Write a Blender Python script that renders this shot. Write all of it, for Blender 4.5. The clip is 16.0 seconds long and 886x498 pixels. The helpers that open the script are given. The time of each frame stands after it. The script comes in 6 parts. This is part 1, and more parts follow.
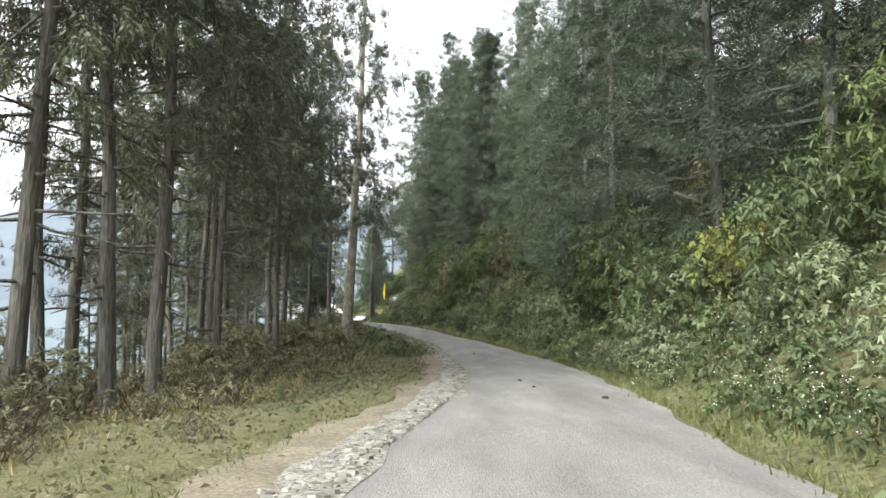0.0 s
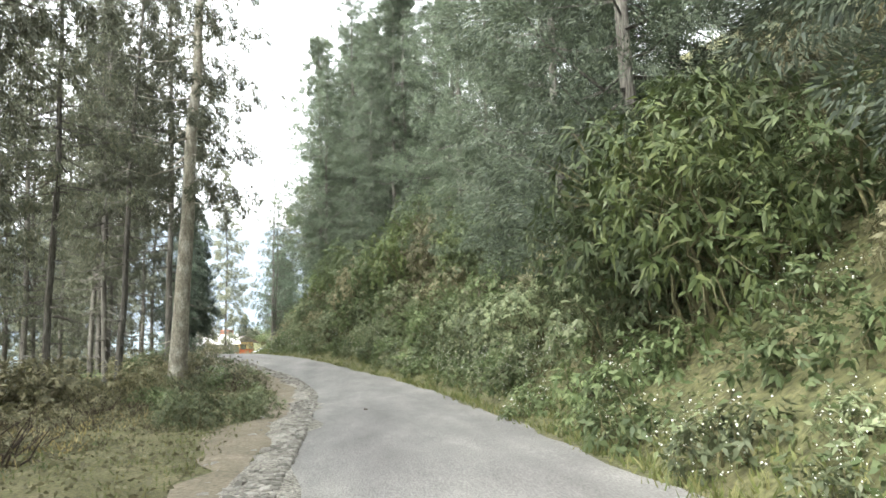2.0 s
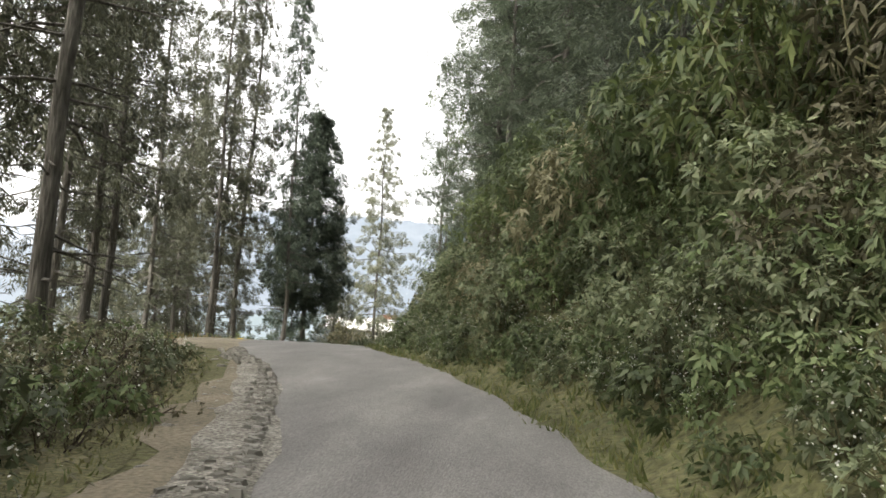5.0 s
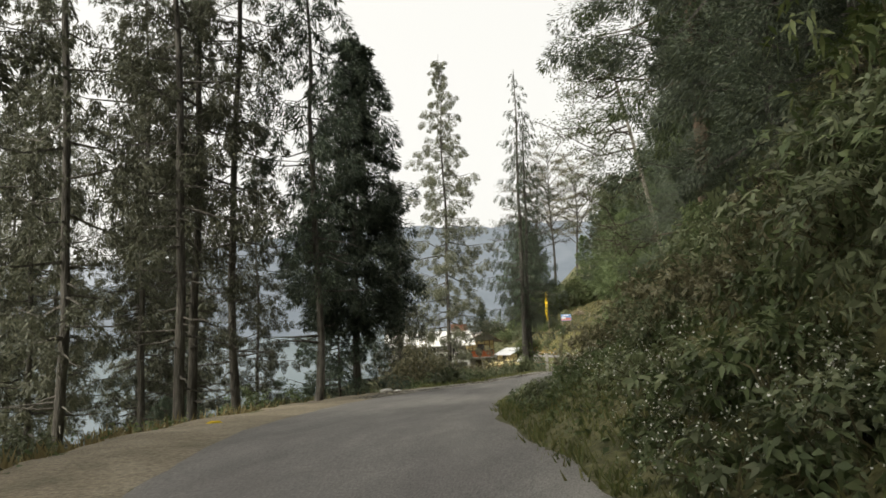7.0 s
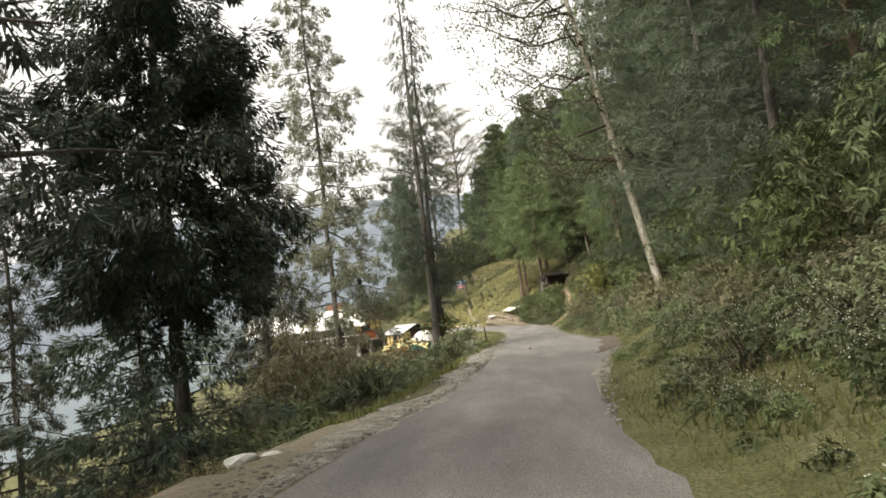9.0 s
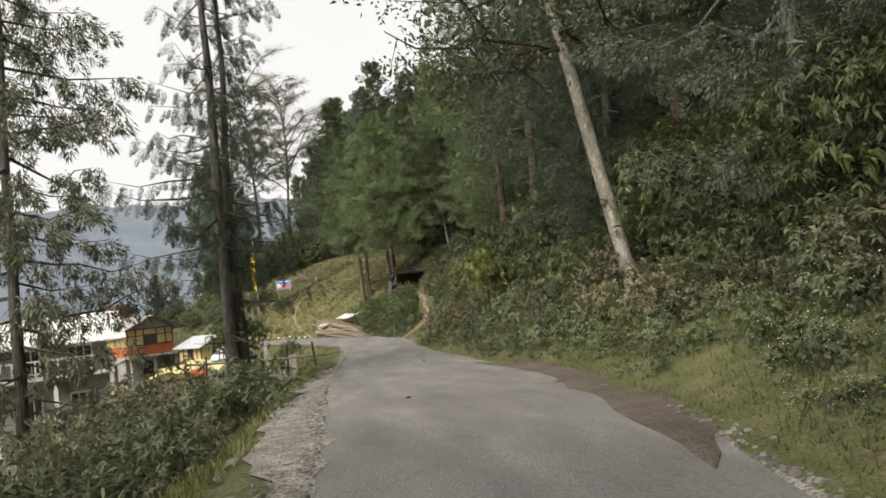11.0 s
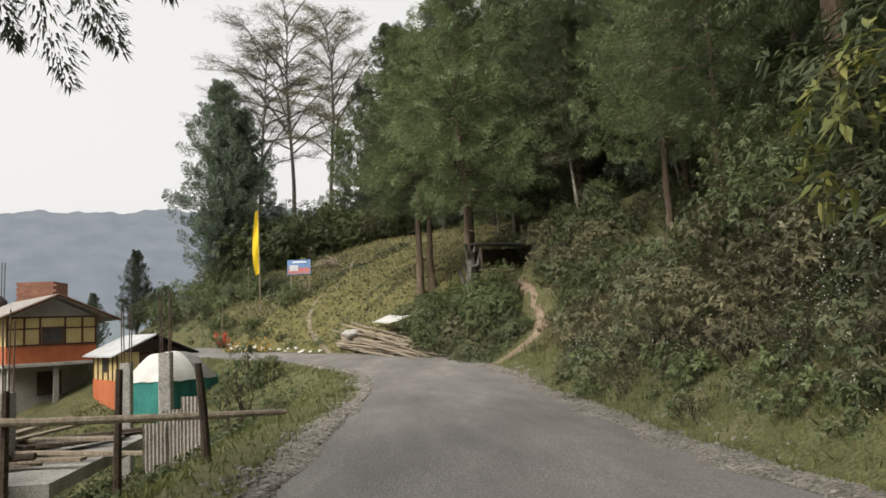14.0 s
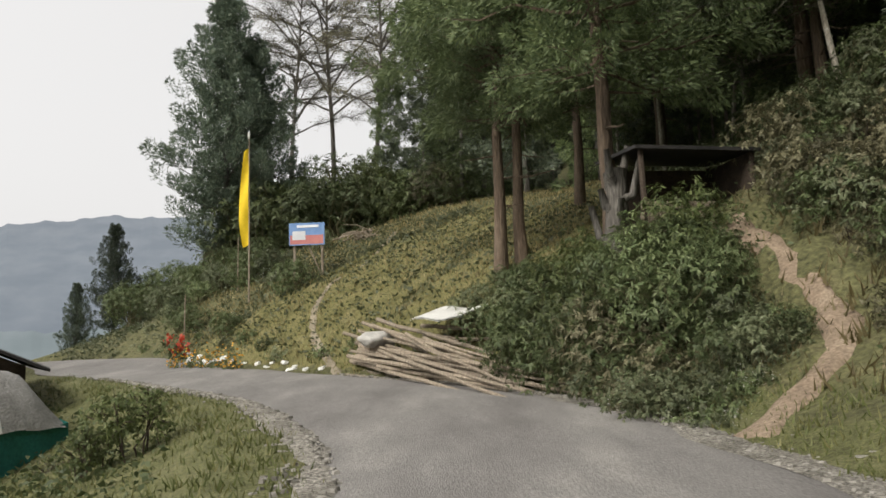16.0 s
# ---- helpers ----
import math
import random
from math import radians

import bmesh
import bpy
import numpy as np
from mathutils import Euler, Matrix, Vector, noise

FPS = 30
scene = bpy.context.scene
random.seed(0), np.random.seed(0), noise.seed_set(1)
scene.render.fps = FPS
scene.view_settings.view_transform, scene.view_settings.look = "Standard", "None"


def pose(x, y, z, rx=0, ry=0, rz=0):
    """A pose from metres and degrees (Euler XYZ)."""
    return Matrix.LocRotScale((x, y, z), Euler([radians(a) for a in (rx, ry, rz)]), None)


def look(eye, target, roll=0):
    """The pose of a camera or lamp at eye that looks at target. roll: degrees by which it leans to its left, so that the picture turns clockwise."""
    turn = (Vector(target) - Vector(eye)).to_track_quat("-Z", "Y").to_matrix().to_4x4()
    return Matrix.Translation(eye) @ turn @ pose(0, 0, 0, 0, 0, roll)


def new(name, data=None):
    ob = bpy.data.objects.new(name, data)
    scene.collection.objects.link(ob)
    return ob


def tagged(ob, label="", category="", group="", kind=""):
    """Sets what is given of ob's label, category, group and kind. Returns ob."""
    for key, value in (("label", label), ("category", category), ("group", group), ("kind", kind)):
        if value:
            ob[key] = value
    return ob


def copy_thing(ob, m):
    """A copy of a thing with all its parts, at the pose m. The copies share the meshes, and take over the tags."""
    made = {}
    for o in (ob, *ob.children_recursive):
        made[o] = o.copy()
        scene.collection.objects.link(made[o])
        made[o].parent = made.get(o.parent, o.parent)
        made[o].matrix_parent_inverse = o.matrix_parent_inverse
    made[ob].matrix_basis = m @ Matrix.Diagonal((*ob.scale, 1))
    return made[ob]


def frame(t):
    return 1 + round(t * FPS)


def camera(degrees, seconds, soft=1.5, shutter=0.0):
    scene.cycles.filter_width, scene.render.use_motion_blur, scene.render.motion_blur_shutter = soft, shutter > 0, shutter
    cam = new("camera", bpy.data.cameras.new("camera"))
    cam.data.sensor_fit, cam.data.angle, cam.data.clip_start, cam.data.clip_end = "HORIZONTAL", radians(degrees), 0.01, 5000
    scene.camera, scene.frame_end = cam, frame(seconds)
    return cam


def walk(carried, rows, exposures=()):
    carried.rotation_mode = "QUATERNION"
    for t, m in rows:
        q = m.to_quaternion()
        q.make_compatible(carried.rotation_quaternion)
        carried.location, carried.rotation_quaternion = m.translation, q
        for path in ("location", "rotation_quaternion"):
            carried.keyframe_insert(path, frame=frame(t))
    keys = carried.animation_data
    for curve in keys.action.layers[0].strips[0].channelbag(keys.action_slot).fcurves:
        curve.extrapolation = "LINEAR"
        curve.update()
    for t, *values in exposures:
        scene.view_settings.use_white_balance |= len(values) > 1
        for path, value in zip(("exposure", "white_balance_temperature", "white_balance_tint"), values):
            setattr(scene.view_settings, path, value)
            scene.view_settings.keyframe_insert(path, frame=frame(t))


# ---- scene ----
cam = camera(62.4, 16.0, soft=1.6)
PATH = [
    (0, (0.017, 0.033, 1.315), (0.02, 2.025, 1.494), 0.6),
    (0.5, (0.326, 3.11, 1.335), (0.369, 5.1, 1.522), 0.8),
    (1, (0.719, 6.276, 1.316), (0.845, 8.261, 1.526), 0.2),
    (1.5, (1.073, 9.5, 1.224), (1.296, 11.474, 1.461), -1.4),
    (2, (1.225, 12.718, 1.12), (1.436, 14.691, 1.37), -1.4),
    (2.5, (1.228, 16.275, 1.175), (1.399, 18.25, 1.441), -1.9),
    (3, (1.202, 19.769, 1.124), (1.307, 21.749, 1.389), -1.4),
    (3.5, (1.03, 23.154, 1.028), (1.04, 25.135, 1.308), -1.0),
    (4, (0.865, 26.592, 1.01), (0.792, 28.576, 1.251), 0.4),
    (4.5, (0.604, 30.075, 1.062), (0.42, 32.055, 1.274), 0.9),
    (5, (0.29, 33.528, 1.086), (0.007, 35.493, 1.326), 3.4),
    (7.5, (-5.275, 50.113, 1.864), (-5.682, 52.054, 2.119), -3.3),
    (8, (-6.321, 53.097, 1.91), (-6.633, 55.056, 2.157), -5.0),
    (8.5, (-7.009, 56.114, 1.855), (-7.247, 58.09, 2.054), -6.1),
    (9, (-7.559, 59.56, 1.759), (-7.611, 61.553, 1.923), -7.2),
    (9.5, (-7.78, 63.26, 1.6), (-7.571, 65.247, 1.694), -8.3),
    (10, (-7.673, 66.827, 1.658), (-7.345, 68.799, 1.739), -8.3),
    (12.5, (-6.193, 84.88, 1.166), (-5.782, 86.822, 1.405), -4.6),
    (13, (-5.816, 88.57, 1.031), (-5.455, 90.521, 1.281), -3.7),
    (13.5, (-5.399, 92.595, 0.874), (-5.097, 94.558, 1.111), -3.2),
    (14, (-5.111, 96.427, 0.674), (-4.884, 98.403, 0.882), -2.7),
    (14.5, (-4.831, 100.228, 0.516), (-4.676, 102.214, 0.696), -2.1),
    (15, (-4.595, 103.776, 0.512), (-4.462, 105.758, 0.747), -1.7),
    (15.5, (-4.331, 107.416, 0.473), (-4.238, 109.4, 0.704), -2.5),
    (16, (-4.386, 110.874, 0.54), (-4.332, 112.86, 0.776), -1.7),
]
walk(cam, [(t, look(eye, target, roll)) for t, eye, target, roll in PATH],
     [(0, 1.3, 6350, 5), (0.6, 1.72, 6350, 5), (1.5, 2.15, 6400, 5), (3.5, 2.3, 6550, 6), (4.5, 1.85, 6750, 8), (5.2, 1.35, 6900, 9), (7.3, 0.33, 7150, 7), (8.5, 0.45, 7250, 8), (9.5, 1.0, 7250, 9), (10.2, 0.7, 7000, 10), (12.3, 0.14, 6950, 10), (13.5, 0.2, 6950, 10), (16, 0.12, 6850, 10)])

# ---- light ----
world = bpy.data.worlds.new("overcast")
scene.world = world
world.use_nodes = True
wn = world.node_tree.nodes
wl = world.node_tree.links
sky = wn.new("ShaderNodeTexSky")
sky.sky_type = "NISHITA"
sky.sun_disc = False
sky.sun_elevation, sky.sun_rotation = radians(48), radians(250)
sky.air_density, sky.dust_density, sky.ozone_density = 1.0, 6.0, 0.3
pale = wn.new("ShaderNodeHueSaturation")
pale.inputs["Saturation"].default_value = 0.18
cloud = wn.new("ShaderNodeMix")
cloud.data_type = "RGBA"
cloud.inputs["Factor"].default_value = 0.6
cloud.inputs["B"].default_value = (9.3, 9.5, 9.9, 1)
wl.new(sky.outputs["Color"], pale.inputs["Color"])
wl.new(pale.outputs["Color"], cloud.inputs["A"])
wl.new(cloud.outputs["Result"], wn["Background"].inputs["Color"])
wn["Background"].inputs["Strength"].default_value = 0.112
sun = new("sun", bpy.data.lights.new("sun", "SUN"))
sun.data.energy, sun.data.angle, sun.data.color = 3.0, radians(30), (1.0, 0.97, 0.92)
sun.matrix_world = look((-60, -10, 80), (0, 60, 0))

# ---- materials ----


def nodes_of(name):
    m = bpy.data.materials.new(name)
    m.use_nodes = True
    return m, m.node_tree.nodes, m.node_tree.links, m.node_tree.nodes["Principled BSDF"]


def ramp_of(n, stops):
    r = n.new("ShaderNodeValToRGB")
    e = r.color_ramp.elements
    while len(e) < len(stops):
        e.new(0.5)
    for el, (p, c) in zip(e, stops):
        el.position, el.color = p, (*c, 1)
    return r


def surface(name, stops, scale=4.0, fine=40.0, rough=0.85, bump=0.3, metal=0.0, grain=0.35, stretch=(1, 1, 1), spec=0.3):
    """A worn surface: broad stains between the given colours, fine grain over them, and relief from both."""
    m, n, l, b = nodes_of(name)
    co = n.new("ShaderNodeTexCoord")
    mp = n.new("ShaderNodeMapping")
    mp.inputs["Scale"].default_value = stretch
    l.new(co.outputs["Object"], mp.inputs["Vector"])
    big, small = n.new("ShaderNodeTexNoise"), n.new("ShaderNodeTexNoise")
    big.inputs["Scale"].default_value, big.inputs["Detail"].default_value, big.inputs["Roughness"].default_value = scale, 6, 0.65
    small.inputs["Scale"].default_value, small.inputs["Detail"].default_value = fine, 4
    for t in (big, small):
        l.new(mp.outputs["Vector"], t.inputs["Vector"])
    r = ramp_of(n, stops)
    l.new(big.outputs["Fac"], r.inputs["Fac"])
    g = n.new("ShaderNodeMapRange")
    g.inputs["From Min"].default_value, g.inputs["From Max"].default_value = 0.3, 0.7
    g.inputs["To Min"].default_value, g.inputs["To Max"].default_value = 1 - grain, 1 + grain
    l.new(small.outputs["Fac"], g.inputs["Value"])
    oi = n.new("ShaderNodeObjectInfo")
    v = n.new("ShaderNodeMapRange")
    v.inputs["To Min"].default_value, v.inputs["To Max"].default_value = 0.85, 1.15
    l.new(oi.outputs["Random"], v.inputs["Value"])
    mu = n.new("ShaderNodeMath")
    mu.operation = "MULTIPLY"
    l.new(g.outputs["Result"], mu.inputs[0])
    l.new(v.outputs["Result"], mu.inputs[1])
    mix = n.new("ShaderNodeVectorMath")
    mix.operation = "SCALE"
    l.new(r.outputs["Color"], mix.inputs[0])
    l.new(mu.outputs["Value"], mix.inputs["Scale"])
    l.new(mix.outputs["Vector"], b.inputs["Base Color"])
    b.inputs["Roughness"].default_value, b.inputs["Metallic"].default_value = rough, metal
    b.inputs["Specular IOR Level"].default_value = spec
    if bump:
        add = n.new("ShaderNodeMath")
        l.new(big.outputs["Fac"], add.inputs[0])
        l.new(small.outputs["Fac"], add.inputs[1])
        bp = n.new("ShaderNodeBump")
        bp.inputs["Strength"].default_value, bp.inputs["Distance"].default_value = bump, 0.05
        l.new(add.outputs["Value"], bp.inputs["Height"])
        l.new(bp.outputs["Normal"], b.inputs["Normal"])
    return m


def foliage(name, *colours, through_light=0.3, rough=0.55, spread=0.45):
    """Leaves: each leaf has its own shade between the colours, each plant its own brightness; light shines through."""
    m, n, l, b = nodes_of(name)
    geo, oi = n.new("ShaderNodeNewGeometry"), n.new("ShaderNodeObjectInfo")
    r = ramp_of(n, [(i / max(1, len(colours) - 1), c) for i, c in enumerate(colours)])
    l.new(geo.outputs["Random Per Island"], r.inputs["Fac"])
    v = n.new("ShaderNodeMapRange")
    v.inputs["To Min"].default_value, v.inputs["To Max"].default_value = 1 - spread, 1 + spread
    l.new(oi.outputs["Random"], v.inputs["Value"])
    sc = n.new("ShaderNodeVectorMath")
    sc.operation = "SCALE"
    l.new(r.outputs["Color"], sc.inputs[0])
    l.new(v.outputs["Result"], sc.inputs["Scale"])
    l.new(sc.outputs["Vector"], b.inputs["Base Color"])
    b.inputs["Roughness"].default_value = rough
    b.inputs["Specular IOR Level"].default_value = 0.35
    tr = n.new("ShaderNodeBsdfTranslucent")
    l.new(sc.outputs["Vector"], tr.inputs["Color"])
    mx = n.new("ShaderNodeMixShader")
    mx.inputs["Fac"].default_value = through_light
    l.new(b.outputs["BSDF"], mx.inputs[1])
    l.new(tr.outputs["BSDF"], mx.inputs[2])
    l.new(mx.outputs["Shader"], n["Material Output"].inputs["Surface"])
    return m


ASPHALT = surface("asphalt", [(0.3, (0.165, 0.156, 0.149)), (0.46, (0.215, 0.205, 0.196)), (0.56, (0.245, 0.235, 0.223)), (0.7, (0.315, 0.30, 0.28))], 0.75, 46, 0.9, 0.3, grain=0.26, stretch=(1.5, 0.4, 1))
SOIL = surface("leafy_soil", [(0.25, (0.055, 0.055, 0.026)), (0.5, (0.09, 0.09, 0.04)), (0.75, (0.135, 0.12, 0.065))], 1.3, 14, 0.95, 0.8, grain=0.5)
DIRT = surface("dirt", [(0.3, (0.145, 0.125, 0.088)), (0.55, (0.215, 0.185, 0.135)), (0.75, (0.29, 0.255, 0.195))], 1.2, 24, 0.95, 0.5, grain=0.35)
GRAVEL = surface("gravel", [(0.3, (0.15, 0.14, 0.115)), (0.5, (0.24, 0.225, 0.195)), (0.7, (0.36, 0.34, 0.30))], 3.0, 30, 0.95, 1.0, grain=0.7)
STONE = surface("edge_stone", [(0.3, (0.16, 0.152, 0.132)), (0.5, (0.25, 0.238, 0.212)), (0.7, (0.36, 0.345, 0.305))], 4, 30, 0.9, 0.5)
BARK = surface("cedar_bark", [(0.3, (0.06, 0.055, 0.048)), (0.5, (0.11, 0.102, 0.09)), (0.7, (0.175, 0.165, 0.15))], 5, 30, 0.95, 0.9, stretch=(1, 1, 0.14), grain=0.45)
PALE_BARK = surface("pale_bark", [(0.3, (0.13, 0.115, 0.09)), (0.5, (0.24, 0.22, 0.18)), (0.65, (0.38, 0.36, 0.31))], 5, 30, 0.9, 0.6, stretch=(1, 1, 0.5))
RED_BARK = surface("reddish_bark", [(0.3, (0.075, 0.055, 0.04)), (0.5, (0.125, 0.092, 0.066)), (0.7, (0.20, 0.155, 0.115))], 5, 30, 0.95, 0.9, stretch=(1, 1, 0.14))
CEDAR_DARK = foliage("cedar_needles_dark", (0.058, 0.076, 0.055), (0.094, 0.118, 0.081), (0.140, 0.163, 0.106), through_light=0.2)
CEDAR_DEEP = foliage("cedar_needles_deep", (0.058, 0.082, 0.060), (0.090, 0.120, 0.086), (0.132, 0.160, 0.108), through_light=0.2)
CEDAR_GREEN = foliage("cedar_needles_green", (0.073, 0.102, 0.048), (0.119, 0.157, 0.072), (0.174, 0.215, 0.100), through_light=0.28)
CEDAR_DUSKY = foliage("cedar_needles_dusky", (0.080, 0.088, 0.061), (0.126, 0.134, 0.092), (0.18, 0.18, 0.124), through_light=0.22)
LEAF_MID = foliage("shrub_leaves", (0.064, 0.092, 0.036), (0.108, 0.142, 0.060), (0.172, 0.204, 0.098))
LEAF_DEEP = foliage("deep_green_leaves", (0.046, 0.067, 0.023), (0.081, 0.105, 0.036), (0.135, 0.158, 0.06))
LEAF_PALE = foliage("pale_shrub_leaves", (0.095, 0.118, 0.060), (0.140, 0.164, 0.087), (0.205, 0.225, 0.130))
LEAF_YELLOW = foliage("yellowing_leaves", (0.13, 0.16, 0.045), (0.185, 0.205, 0.06), (0.28, 0.265, 0.08))
LEAF_BROWN = foliage("dry_brown_leaves", (0.102, 0.096, 0.054), (0.160, 0.150, 0.086), (0.228, 0.215, 0.132))
GRASS = foliage("grass_blades", (0.080, 0.098, 0.034), (0.126, 0.144, 0.050), (0.195, 0.185, 0.080))
DRY_GRASS = foliage("dry_grass_blades", (0.138, 0.115, 0.052), (0.218, 0.178, 0.081), (0.310, 0.265, 0.138))
PETAL = foliage("white_petals", (0.62, 0.62, 0.56), (0.75, 0.75, 0.70), through_light=0.2, spread=0.1)
ORANGE_PETAL = foliage("orange_petals", (0.6, 0.28, 0.03), (0.75, 0.42, 0.05), spread=0.1)
RED_LEAF = foliage("red_leaves", (0.42, 0.05, 0.03), (0.55, 0.09, 0.05), spread=0.1)
WOOD = surface("weathered_wood", [(0.3, (0.17, 0.135, 0.10)), (0.5, (0.27, 0.225, 0.17)), (0.7, (0.40, 0.35, 0.28))], 3, 40, 0.85, 0.4, stretch=(6, 6, 1))
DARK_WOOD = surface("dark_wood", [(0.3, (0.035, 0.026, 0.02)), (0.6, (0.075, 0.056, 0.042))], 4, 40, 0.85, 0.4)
CONCRETE = surface("concrete", [(0.3, (0.22, 0.215, 0.20)), (0.6, (0.33, 0.32, 0.30))], 2, 30, 0.9, 0.3)
TIN = surface("painted_tin", [(0.3, (0.34, 0.35, 0.36)), (0.55, (0.48, 0.49, 0.50)), (0.75, (0.56, 0.57, 0.57))], 1.5, 20, 0.5, 0.1, metal=0.15, grain=0.12)
RUST_TIN = surface("rusty_tin", [(0.3, (0.20, 0.17, 0.15)), (0.55, (0.36, 0.34, 0.32)), (0.7, (0.26, 0.16, 0.10))], 2.5, 20, 0.6, 0.1, metal=0.15, grain=0.2)
CREAM = surface("cream_plaster", [(0.3, (0.50, 0.39, 0.17)), (0.6, (0.62, 0.50, 0.25))], 2, 30, 0.85, 0.1, grain=0.1)
ORANGE = surface("orange_paint", [(0.3, (0.36, 0.105, 0.045)), (0.6, (0.46, 0.14, 0.06))], 2, 30, 0.8, 0.1, grain=0.12)
BROWN_TRIM = surface("brown_trim", [(0.3, (0.06, 0.03, 0.02)), (0.6, (0.10, 0.055, 0.035))], 4, 30, 0.7, 0.1)
GREY_WALL = surface("grey_wall", [(0.3, (0.26, 0.25, 0.235)), (0.6, (0.38, 0.365, 0.34))], 1.2, 25, 0.9, 0.2, grain=0.15)
BRICK = surface("brick_red", [(0.3, (0.21, 0.10, 0.07)), (0.6, (0.30, 0.15, 0.105))], 3, 30, 0.9, 0.3)
TEAL = surface("teal_tarpaulin", [(0.3, (0.015, 0.12, 0.105)), (0.6, (0.03, 0.19, 0.165))], 2, 20, 0.6, 0.3, grain=0.15)
WHITE_SHEET = surface("white_sheet", [(0.3, (0.52, 0.52, 0.49)), (0.6, (0.68, 0.68, 0.65))], 2, 20, 0.6, 0.2, grain=0.08)
YELLOW_CLOTH = surface("yellow_cloth", [(0.3, (0.62, 0.42, 0.015)), (0.6, (0.75, 0.54, 0.03))], 2, 40, 0.8, 0.1, grain=0.08)
BLUE_CLOTH = surface("blue_plastic", [(0.3, (0.08, 0.16, 0.42)), (0.6, (0.14, 0.24, 0.52))], 3, 30, 0.6, 0.1)
STEEL = surface("rusty_steel", [(0.3, (0.06, 0.04, 0.032)), (0.6, (0.11, 0.075, 0.06))], 8, 40, 0.8, 0.1)
BLACK_SHEET = surface("black_sheet", [(0.3, (0.012, 0.012, 0.012)), (0.6, (0.03, 0.028, 0.027))], 3, 30, 0.7, 0.3)
GLASS_DARK = surface("dusty_pane", [(0.3, (0.03, 0.03, 0.032)), (0.6, (0.06, 0.06, 0.062))], 3, 30, 0.2, 0.0)
BOARD_BLUE = surface("board_blue", [(0.3, (0.12, 0.24, 0.5)), (0.6, (0.2, 0.34, 0.6))], 2, 30, 0.5, 0.0, grain=0.05)
BOARD_WHITE = surface("board_white", [(0.3, (0.6, 0.62, 0.66)), (0.6, (0.72, 0.74, 0.76))], 2, 30, 0.5, 0.0, grain=0.05)
BOARD_RED = surface("board_red", [(0.3, (0.4, 0.12, 0.12)), (0.6, (0.5, 0.2, 0.18))], 2, 30, 0.5, 0.0, grain=0.05)


def painted_haze(name, low, high, top):
    """Distance: forested slopes with the haze of much air painted in as emission."""
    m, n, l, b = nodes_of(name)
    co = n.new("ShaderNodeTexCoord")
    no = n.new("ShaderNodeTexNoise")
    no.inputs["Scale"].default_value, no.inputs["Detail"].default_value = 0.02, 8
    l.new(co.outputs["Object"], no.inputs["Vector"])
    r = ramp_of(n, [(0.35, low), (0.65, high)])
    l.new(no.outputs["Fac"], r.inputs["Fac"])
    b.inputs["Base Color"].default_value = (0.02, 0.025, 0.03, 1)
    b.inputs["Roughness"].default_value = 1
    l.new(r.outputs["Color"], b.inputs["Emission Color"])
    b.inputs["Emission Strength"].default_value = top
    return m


# ---- mesh helpers ----
rng = np.random.default_rng(7)


def link(name, me, mat, parent=None, label="", kind=""):
    me.materials.append(mat)
    ob = new(name, me)
    ob.parent = parent
    return tagged(ob, label, kind=kind)


def thing(name, label, category, group="", m=None):
    ob = tagged(new(name), label, category, group)
    ob.empty_display_size = 0.1
    if m is not None:
        ob.matrix_basis = m
    return ob


def quad_mesh(name, v):
    """Separate four-cornered leaves from an (n, 4, 3) array."""
    n = len(v)
    me = bpy.data.meshes.new(name)
    me.vertices.add(4 * n)
    me.vertices.foreach_set("co", np.ascontiguousarray(v, np.float32).ravel())
    me.loops.add(4 * n)
    me.loops.foreach_set("vertex_index", np.arange(4 * n, dtype=np.int32))
    me.polygons.add(n)
    me.polygons.foreach_set("loop_start", np.arange(0, 4 * n, 4, dtype=np.int32))
    me.update(calc_edges=True)
    me.validate()
    return me


def needle_mesh(name, p, d, length, width, r, face=None):
    """Separate three-cornered needle sprays, their flat side turned to face where given."""
    d = unit(d)
    side = unit(np.cross(d, r.normal(size=d.shape) if face is None else face + r.normal(size=d.shape) * 0.45)) * np.asarray(width)[:, None] / 2
    v = np.stack([p - side, p + side, p + d * np.asarray(length)[:, None]], 1)
    n = len(v)
    me = bpy.data.meshes.new(name)
    me.vertices.add(3 * n)
    me.vertices.foreach_set("co", np.ascontiguousarray(v, np.float32).ravel())
    me.loops.add(3 * n)
    me.loops.foreach_set("vertex_index", np.arange(3 * n, dtype=np.int32))
    me.polygons.add(n)
    me.polygons.foreach_set("loop_start", np.arange(0, 3 * n, 3, dtype=np.int32))
    me.update(calc_edges=True)
    me.validate()
    return me


def unit(a):
    return a / np.maximum(np.linalg.norm(a, axis=-1, keepdims=True), 1e-9)


def leaves(p, d, length, width, r, droop=0.15, face=None):
    """Bent lance-shaped leaves with their bases at p, pointing along d, their flat side turned to face."""
    d = unit(d)
    side = unit(np.cross(d, r.normal(size=d.shape) if face is None else face + r.normal(size=d.shape) * 0.25))
    length, width = np.asarray(length)[:, None], np.asarray(width)[:, None]
    mid = p + d * length * 0.42
    tip = p + d * length
    tip[:, 2] -= droop * length[:, 0]
    return np.stack([p, mid + side * width / 2, tip, mid - side * width / 2], 1)


